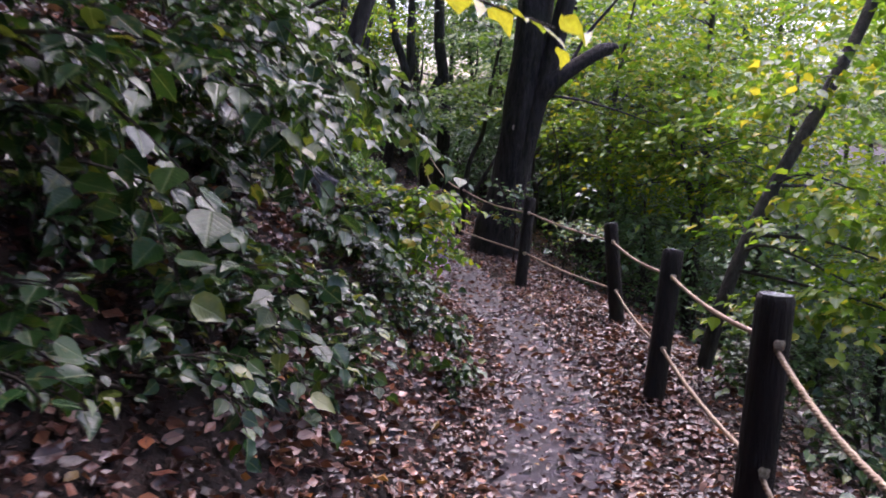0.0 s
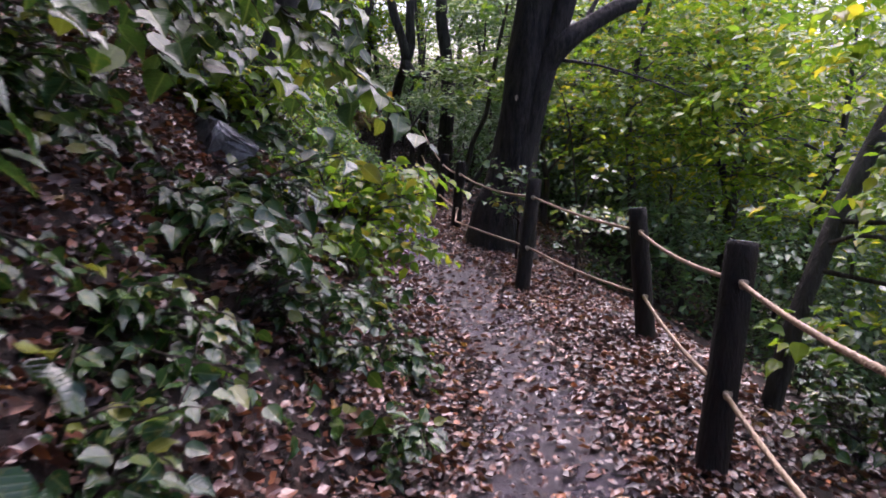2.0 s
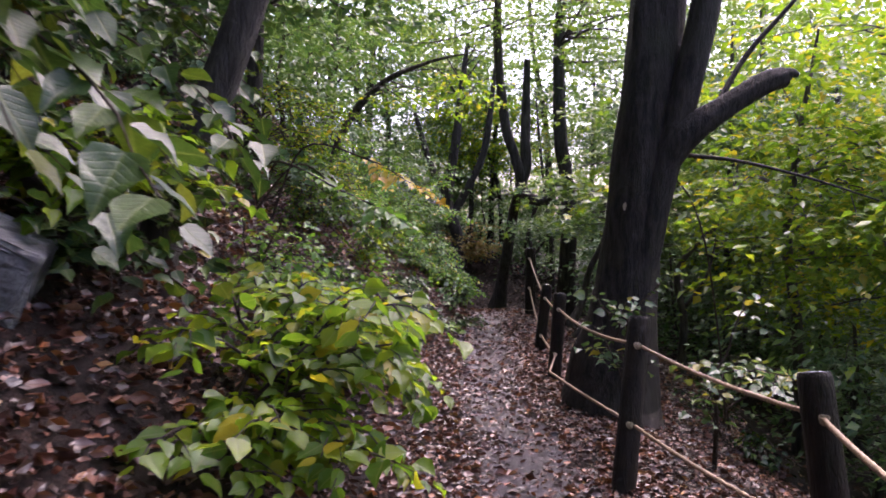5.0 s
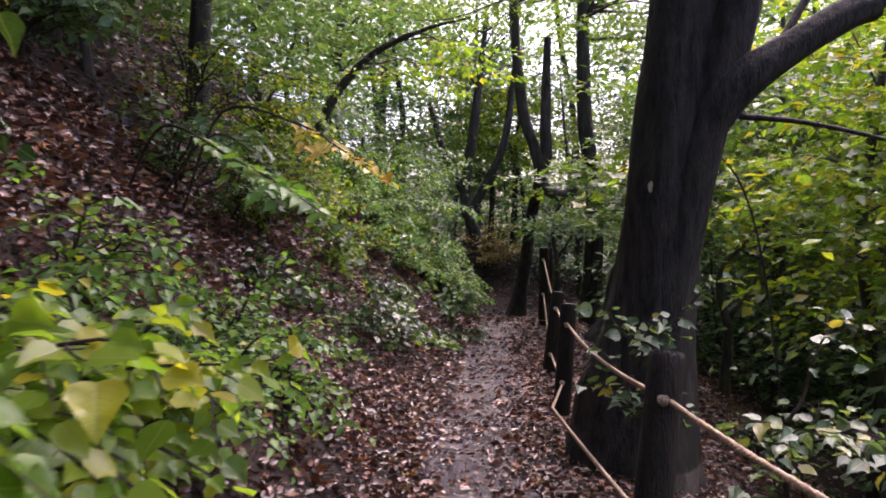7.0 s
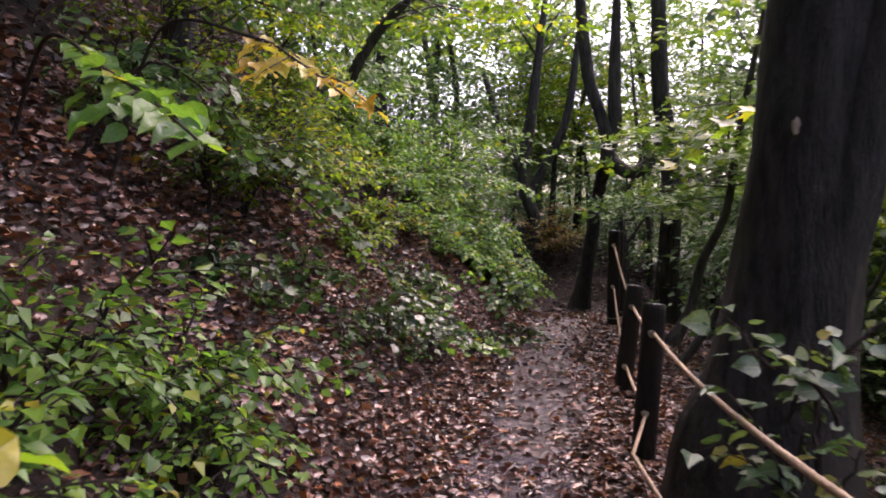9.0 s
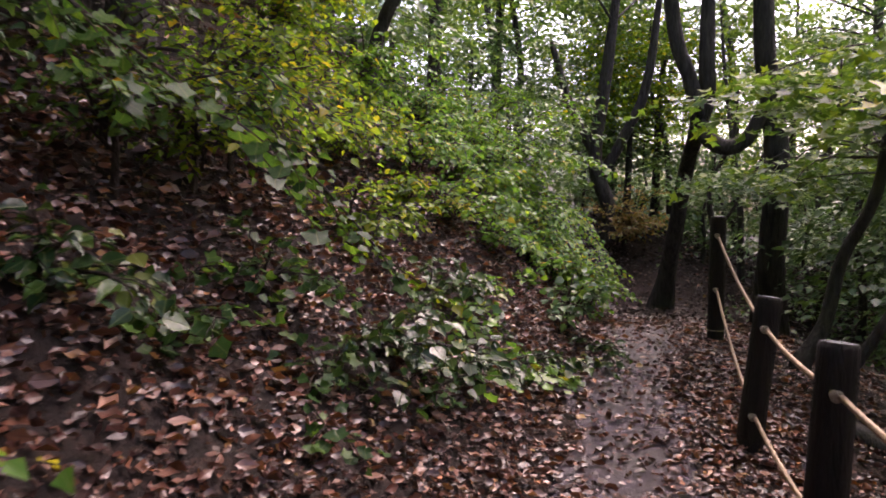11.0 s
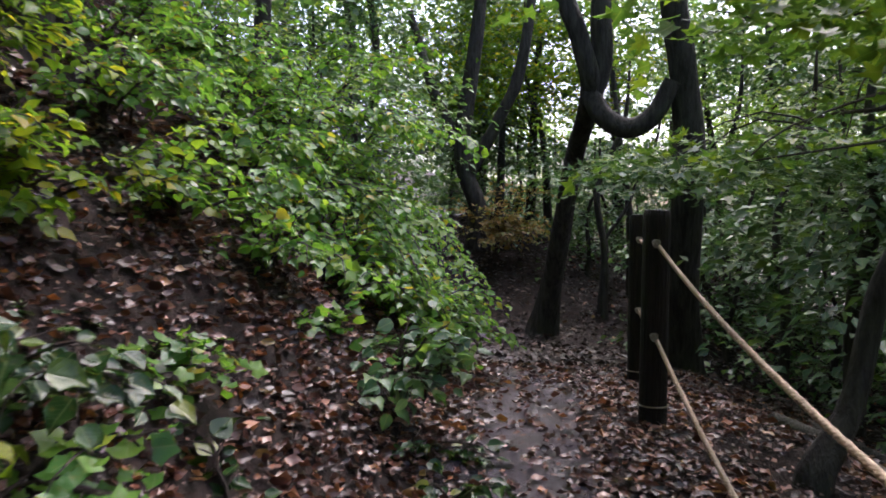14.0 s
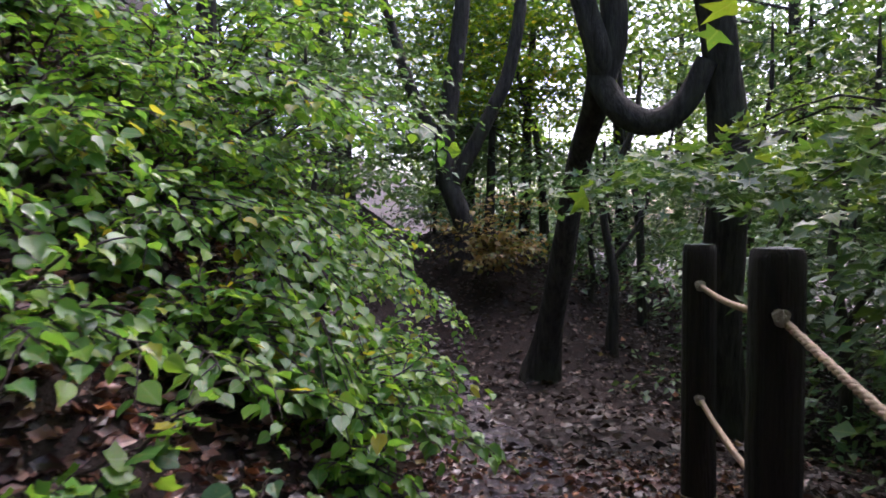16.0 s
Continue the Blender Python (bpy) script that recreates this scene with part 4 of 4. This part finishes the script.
for x, y, reach in [(-1.5, 16.5, 0.45), (-2.9, 9.8, 0.8), (-2.6, 11.8, 0.9), (-3.3, 11.0, 1.0), (-3.4, 7.4, 1.1)]:
    shrub("dark_shrub", x, y, (0.4, -0.2, 1.0), reach, 14, 0.08, LEAF_DARK, "shaded shrub with dark green leaves", group="dark shrubs up the bank", gap=0.05, rise=0.3)
for x, y, reach in [(-2.15, 17.7, 0.4), (-2.0, 18.0, 0.45), (-2.35, 17.9, 0.5), (-1.9, 18.4, 0.4), (-2.5, 17.5, 0.4), (-1.75, 17.8, 0.3)]:
    shrub("bend_shrub", x, y, (0.5, -0.3, 0.8), reach, 12, 0.068, LEAF_HEDGE, "low shrub with broad fresh green leaves", group="low shrubs at the bend", gap=0.05, rise=0.1, twigs=6)
for x, y, reach in [(-1.85, 12.1, 0.5), (-1.6, 12.7, 0.45), (-2.1, 12.9, 0.5), (-1.75, 14.5, 0.4), (-1.45, 14.75, 0.35), (-1.95, 15.2, 0.45), (-1.3, 15.3, 0.25), (-2.0, 16.6, 0.4), (-1.5, 13.5, 0.35)]:
    shrub("bank_creeper", x, y, (0.6, -0.3, 0.6), reach, 8, 0.075, LEAF_HEDGE if y > 14.2 else LEAF_MID, "low creeping plant with lobed green leaves over leaf litter", group="creepers on the bank", gap=0.05, twigs=4, shape="lobed")
for x, y, reach in [(2.0, 2.0, 0.5), (1.65, 3.0, 0.4), (2.4, 3.2, 0.6), (2.4, 4.6, 0.6), (2.9, 5.4, 0.7), (2.3, 5.7, 0.5), (3.0, 7.2, 0.5), (3.4, 8.8, 0.6), (2.4, 12.6, 0.5), (2.0, 14.2, 0.5)]:
    shrub("slope_shrub", x, y, (-0.1, -0.15, 1.0), reach, 11, 0.075, LEAF_BANK, "leafy dark undergrowth on the slope below the fence", group="undergrowth below the fence", gap=0.06, rise=0.2)
shrub("orange_shrub", -2.95, 26.6, (0.35, -0.4, 0.8), 1.5, 26, 0.085, LEAF_RUST, "shrub with rusty orange autumn leaves", rise=0.35, droop=0.3)


def hanging(name, pts, leaf_size, material, label, twigs=6, shape="broad", gap=0.055, category="branch", twig_len=0.4, thick=0.012, bare=0.34):
    """A single bough that rises from the bank and arches out over the way."""
    first_pt = np.array(pts[0], float)
    top = thing(name, first_pt, label, category, "boughs hanging over the way")
    line, r = smooth_line(np.array(pts) - first_pt, np.linspace(thick, 0.003, len(pts)), 6)
    wood, lines = [tube(line, r, 6)], [line[int(len(line) * bare):]]
    for j in range(twigs):
        i = int(RNG.integers(len(line) // 3, len(line) - 1))
        t = unit(line[i] - line[i - 1])
        side = unit(np.cross(t, UP)) * (1 if j % 2 else -1)
        tw = arc(line[i], t * 0.8 + side * RNG.uniform(0.4, 1.0) - UP * RNG.uniform(-0.1, 0.3), twig_len * RNG.uniform(0.5, 1.1), 0.3, 5)
        wood.append(tube(tw, np.linspace(0.004, 0.0018, 5), 4))
        lines.append(tw)
    tagged(link_mesh("twiggery", *joined(wood), TWIG, top, "", True), "", "", "", "stuff")
    P, D, N, S = leafy_twigs(lines, leaf_size, gap, tilt=0.28)
    if len(P) < 200:
        single_leaves(P, D, N, S, shape, material, top)
    else:
        leaf_mesh("foliage", leaves(P, D, N, S, shape), material, top)


WET = "overhanging bough with large glossy wet leaves"
for foot, mid, tip, n in [((-2.3, 5.5), (-1.2, 5.5, 2.4), (-0.12, 5.85, 1.64), 14), ((-2.5, 6.4), (-1.5, 6.1, 2.4), (-0.55, 6.05, 1.64), 13), ((-2.6, 5.9), (-1.3, 5.7, 2.6), (-0.15, 5.7, 1.98), 14), ((-2.5, 5.9), (-1.7, 5.8, 2.55), (-0.9, 5.75, 1.9), 12), ((-2.4, 5.1), (-1.4, 5.1, 2.5), (-0.5, 5.0, 2.0), 10), ((-2.3, 4.2), (-1.3, 4.3, 2.35), (-0.55, 4.4, 1.75), 8), ((-2.7, 7.0), (-1.5, 7.1, 2.4), (-0.45, 7.2, 1.75), 8),
                          ((-2.0, 3.0), (-1.2, 3.1, 2.2), (-0.55, 3.3, 1.7), 8), ((-1.9, 2.0), (-1.2, 2.2, 2.1), (-0.65, 2.5, 1.55), 7), ((-2.6, 6.6), (-1.6, 6.4, 2.9), (-0.7, 6.3, 2.35), 9), ((-2.6, 4.7), (-1.6, 4.6, 2.9), (-0.7, 4.5, 2.3), 9), ((-2.2, 3.6), (-1.5, 3.7, 2.7), (-0.7, 3.9, 2.2), 8),
                          ((-2.8, 8.2), (-1.7, 8.2, 2.7), (-0.9, 8.2, 2.1), 8)]:
    f0 = on_land(*foot, -0.05)
    hanging("overhanging_bough", [f0, (np.array(f0) * 0.55 + np.array(mid) * 0.45) + [0, 0, 0.25], mid, (np.array(mid) + tip) / 2 + [0, 0, 0.08], tip], 0.12 if foot[1] > 4 else 0.105, LEAF_WET if foot[1] > 4 else LEAF_BANK, WET, n, gap=0.065)
hanging("yellow_twig", [on_land(-1.7, 2.3), (-1.2, 2.3, 2.3), (-0.6, 2.25, 2.42), (-0.1, 2.25, 2.2), (0.22, 2.2, 2.08)], 0.10, LEAF_YELLOW, "thin twig with large translucent yellow-green leaves", 1, twig_len=0.1, gap=0.06)
hanging("glossy_bough", [on_land(-2.3, 10.8), (-1.9, 10.6, 2.05), (-1.1, 10.04, 1.76), (-0.7, 9.75, 1.6), (-0.42, 9.57, 1.46)], 0.09, LEAF_HEDGE, "thin drooping bough with glossy green leaves", 6, twig_len=0.2, gap=0.034)
hanging("golden_bough", [on_land(-2.3, 11.4), (-1.9, 11.3, 2.25), (-1.18, 11.0, 2.09), (-0.8, 10.7, 1.9), (-0.52, 10.5, 1.73)], 0.09, LEAF_GOLD, "drooping bough with golden yellow autumn leaves", 7, twig_len=0.24, gap=0.042, bare=0.6)
hanging("drooping_bough", [on_land(-2.9, 13.8), (-2.6, 13.9, 1.6), (-2.25, 14.0, 1.25), (-1.9, 14.1, 0.95), (-1.6, 14.2, 0.75)], 0.095, LEAF_LIGHT, "drooping twig with yellow-green leaves", 4, twig_len=0.25, gap=0.06)
for foot, pts in [((-2.9, 12.6), [(-2.3, 12.7, 2.0), (-1.75, 13.0, 1.4), (-1.35, 13.4, 0.75)]), ((-2.4, 11.3), [(-1.95, 11.3, 2.1), (-1.6, 11.6, 1.8), (-1.3, 12.0, 1.45)])]:
    hanging("leafy_bough", [on_land(*foot), *pts], 0.078, LEAF_MID, "drooping bough with lobed green leaves", 9, twig_len=0.4, gap=0.05, shape="lobed")
hanging("maple_bough", [(2.2, 13.6, float(land(2.2, 13.6))), (1.9, 13.4, 1.4), (1.5, 13.1, 2.1), (0.95, 12.9, 2.0), (0.6, 12.8, 1.85)], 0.14, LEAF_LIGHT, "maple bough with broad star-shaped yellow-green leaves", 6, shape="star", gap=0.09)
shrub("sapling", 1.0, 10.9, (0.0, -0.15, 1.0), 0.55, 10, 0.082, LEAF_PALE, "pale-leaved sapling growing before the great tree", spread=0.55, gap=0.07, droop=0.25, rise=1.0, group="saplings behind the fence")
shrub("sapling", 1.6, 10.4, (0.2, -0.3, 0.9), 0.75, 9, 0.085, LEAF_PALE, "yellowing sapling growing behind the rope fence", spread=0.7, gap=0.07, droop=0.3, rise=0.75, group="saplings behind the fence")

for k in range(9):  # level sprays one above another along the bend
    y = 17.7 + 1.9 * ((k * 0.618) % 1.0)
    tier = (k % 5) / 4
    f0 = on_land(-2.75 - 0.5 * tier + RNG.normal(0, 0.1), y, -0.05)
    tip = np.array([path_x(y) - 0.75 - 0.15 * tier + RNG.normal(0, 0.08), y + RNG.uniform(-0.3, 0.3), f0[2] - 0.25 + 1.5 * tier])
    mid = f0 * 0.45 + tip * 0.55 + [0, 0, 0.28]
    hanging("level_bough", [f0, f0 * 0.75 + tip * 0.25 + [0, 0, 0.28], mid, tip], 0.07, LEAF_HEDGE, "level leafy bough with fresh green leaves", 20, gap=0.046, twig_len=0.5, bare=0.7)

# ---- rock on the bank ----
def boulder(size, at, turn, label):
    bm = bmesh.new()
    bmesh.ops.create_cube(bm, size=2.0)
    for v in bm.verts:
        v.co = Vector([c * k * RNG.uniform(0.72, 1.1) for c, k in zip(v.co, size)])
    bmesh.ops.bevel(bm, geom=bm.edges[:], offset=0.02, segments=1, affect="EDGES")
    bmesh.ops.triangulate(bm, faces=bm.faces[:])
    bmesh.ops.subdivide_edges(bm, edges=bm.edges[:], cuts=5)
    for v in bm.verts:
        v.co *= 1 + 0.30 * noise.noise(v.co * 7) + 0.12 * noise.noise(v.co * 19) + 0.04 * noise.noise(v.co * 50)
    me = bpy.data.meshes.new("boulder")
    bm.to_mesh(me)
    bm.free()
    me.materials.append(ROCK)
    ob = tagged(new("boulder", me), label, "rock")
    ob.matrix_basis = Matrix.Translation(at) @ Euler([radians(a) for a in turn]).to_matrix().to_4x4()
    return ob


boulder((0.17, 0.16, 0.13), on_land(-1.06, 6.55, 0.06), (12, 30, 35), "wet grey angular boulder lodged in the bank")

# a fallen limb behind the boulder
limb_foot = on_land(-1.75, 7.2, 0.06)
fallen = thing("fallen_limb", limb_foot, "dark wet fallen limb lying on the bank", "log")
l2, r2 = smooth_line([(0, 0, 0), (0.25, -0.1, -0.12), (0.5, -0.2, -0.33), (0.66, -0.24, -0.5)], [0.025, 0.034, 0.032, 0.026], 6)
link_mesh("limb", *tube(l2, r2, 10, 0.2), BARK, fallen, "", True)

for pts, rad, label in [([(0.32, 17.75), (0.55, 17.5), (0.85, 17.35)], 0.05, "grey wet log lying below the fence"), ([(0.6, 18.3), (0.95, 18.0), (1.4, 17.9)], 0.04, "dark fallen branch below the fence"), ([(0.55, 15.1), (0.95, 14.9), (1.3, 14.95)], 0.06, "dark rotting log on the slope below the fence")]:
    f0 = on_land(*pts[0], rad * 0.6)
    log = thing("log", f0, label, "log", "logs below the fence")
    l2, r2 = smooth_line([on_land(*p, rad * 0.6) - f0 for p in pts], [rad, rad * 0.95, rad * 0.7], 6)
    link_mesh("stem", *tube(l2, r2, 10, 0.25, 0, RNG.uniform(0, 9)), BARK, log, "", True)
tree("young_tree", [on_land(0.42, 15.6), (0.585, 15.6, 0.255), (0.85, 15.6, 0.70), (1.3, 15.6, 1.45), (1.6, 15.7, 2.2)], [0.045, 0.038, 0.034, 0.028, 0.012], "thin leaning stem below the fence", sides=8, flare=0.2)

# ---- fallen leaves ----
def litter(name, n, x0, x1, y0, y1, keep, size, label, shape="fallen", material=LITTER):
    x, y = RNG.uniform(x0, x1, n), RNG.uniform(y0, y1, n)
    u = x - path_x(y)
    ok = RNG.uniform(0, 1, n) < keep(u, y)
    x, y = x[ok], y[ok]
    m = len(x)
    p = np.stack([x, y, land(x, y) + RNG.uniform(0.008, 0.035, m)], -1)
    a = RNG.uniform(0, 2 * np.pi, m)
    nn = unit(land_normal(x, y) + RNG.normal(0, 0.5, (m, 3)))
    d = np.stack([np.cos(a), np.sin(a), np.zeros(m)], -1)
    return tagged(leaf_mesh(name, leaves(p, d, nn, size * RNG.uniform(0.5, 1.25, m), shape), material), label, "leaf litter", "", "stuff")


def near_keep(u, y):
    k = np.interp(np.abs(u + 0.03), [0.0, 0.18, 0.3, 0.5, 0.7], [0.16, 0.2, 0.42, 0.85, 1.0]) * np.where(u > 1.0, 0.4, 1.0)
    return k * np.where(waves(0.6 * u + y, 0.8 * y) > -0.55, 1.0, 0.45)


litter("leaf_litter", 95000, -3.2, 2.6, 0.3, 19.5, near_keep, 0.066, "brown and russet fallen leaves, wet, covering the slope")
litter("leaf_litter", 26000, -6.5, -2.0, 1, 24, lambda u, y: np.where((u < -2.0) & (u > -5.5), 1.0, 0.0), 0.08, "brown fallen leaves high on the bank", "small")
litter("leaf_litter", 16000, -7, 8, -2, 34, lambda u, y: np.where((u < -2.3) | (u > 1.8), 1.0, 0.0), 0.10, "brown fallen leaves on the farther slopes", "simple")
litter("leaf_crumbs", 60000, -3.0, 2.4, 0.3, 20, lambda u, y: np.where(np.abs(u) < 0.3, 0.6, 1.0), 0.034, "crumbled brown leaf pieces between the fallen leaves", "simple")
# leaves past the bend wear the darkened colour that stands for canopy shade
litter("leaf_litter", 20000, -5, 5, 18.5, 33, lambda u, y: np.clip((y - 18.5) / 2, 0.2, 1), 0.085, "fallen leaves coloured dark as in shade, in the hollow past the bend", "small", LITTER_SHADED)
n0 = 300
lx, ly = RNG.uniform(-0.55, 0.55, n0), RNG.uniform(3.2, 14.0, n0)
lx = lx + path_x(ly)
lp = np.stack([lx, ly, land(lx, ly) + 0.022], -1)
la = RNG.uniform(0, 2 * np.pi, n0)
strewn = thing("strewn_leaves", on_land(0.7, 6.0), "scattered reddish fallen leaves lying on the trodden path", "fallen leaves")
single_leaves(lp - np.array(strewn.location), np.stack([np.cos(la), np.sin(la), np.zeros(n0)], -1), unit(land_normal(lx, ly) + RNG.normal(0, 0.25, (n0, 3))), 0.085 * RNG.uniform(0.6, 1.2, n0), "fallen", LITTER, strewn, "fallen_leaf")
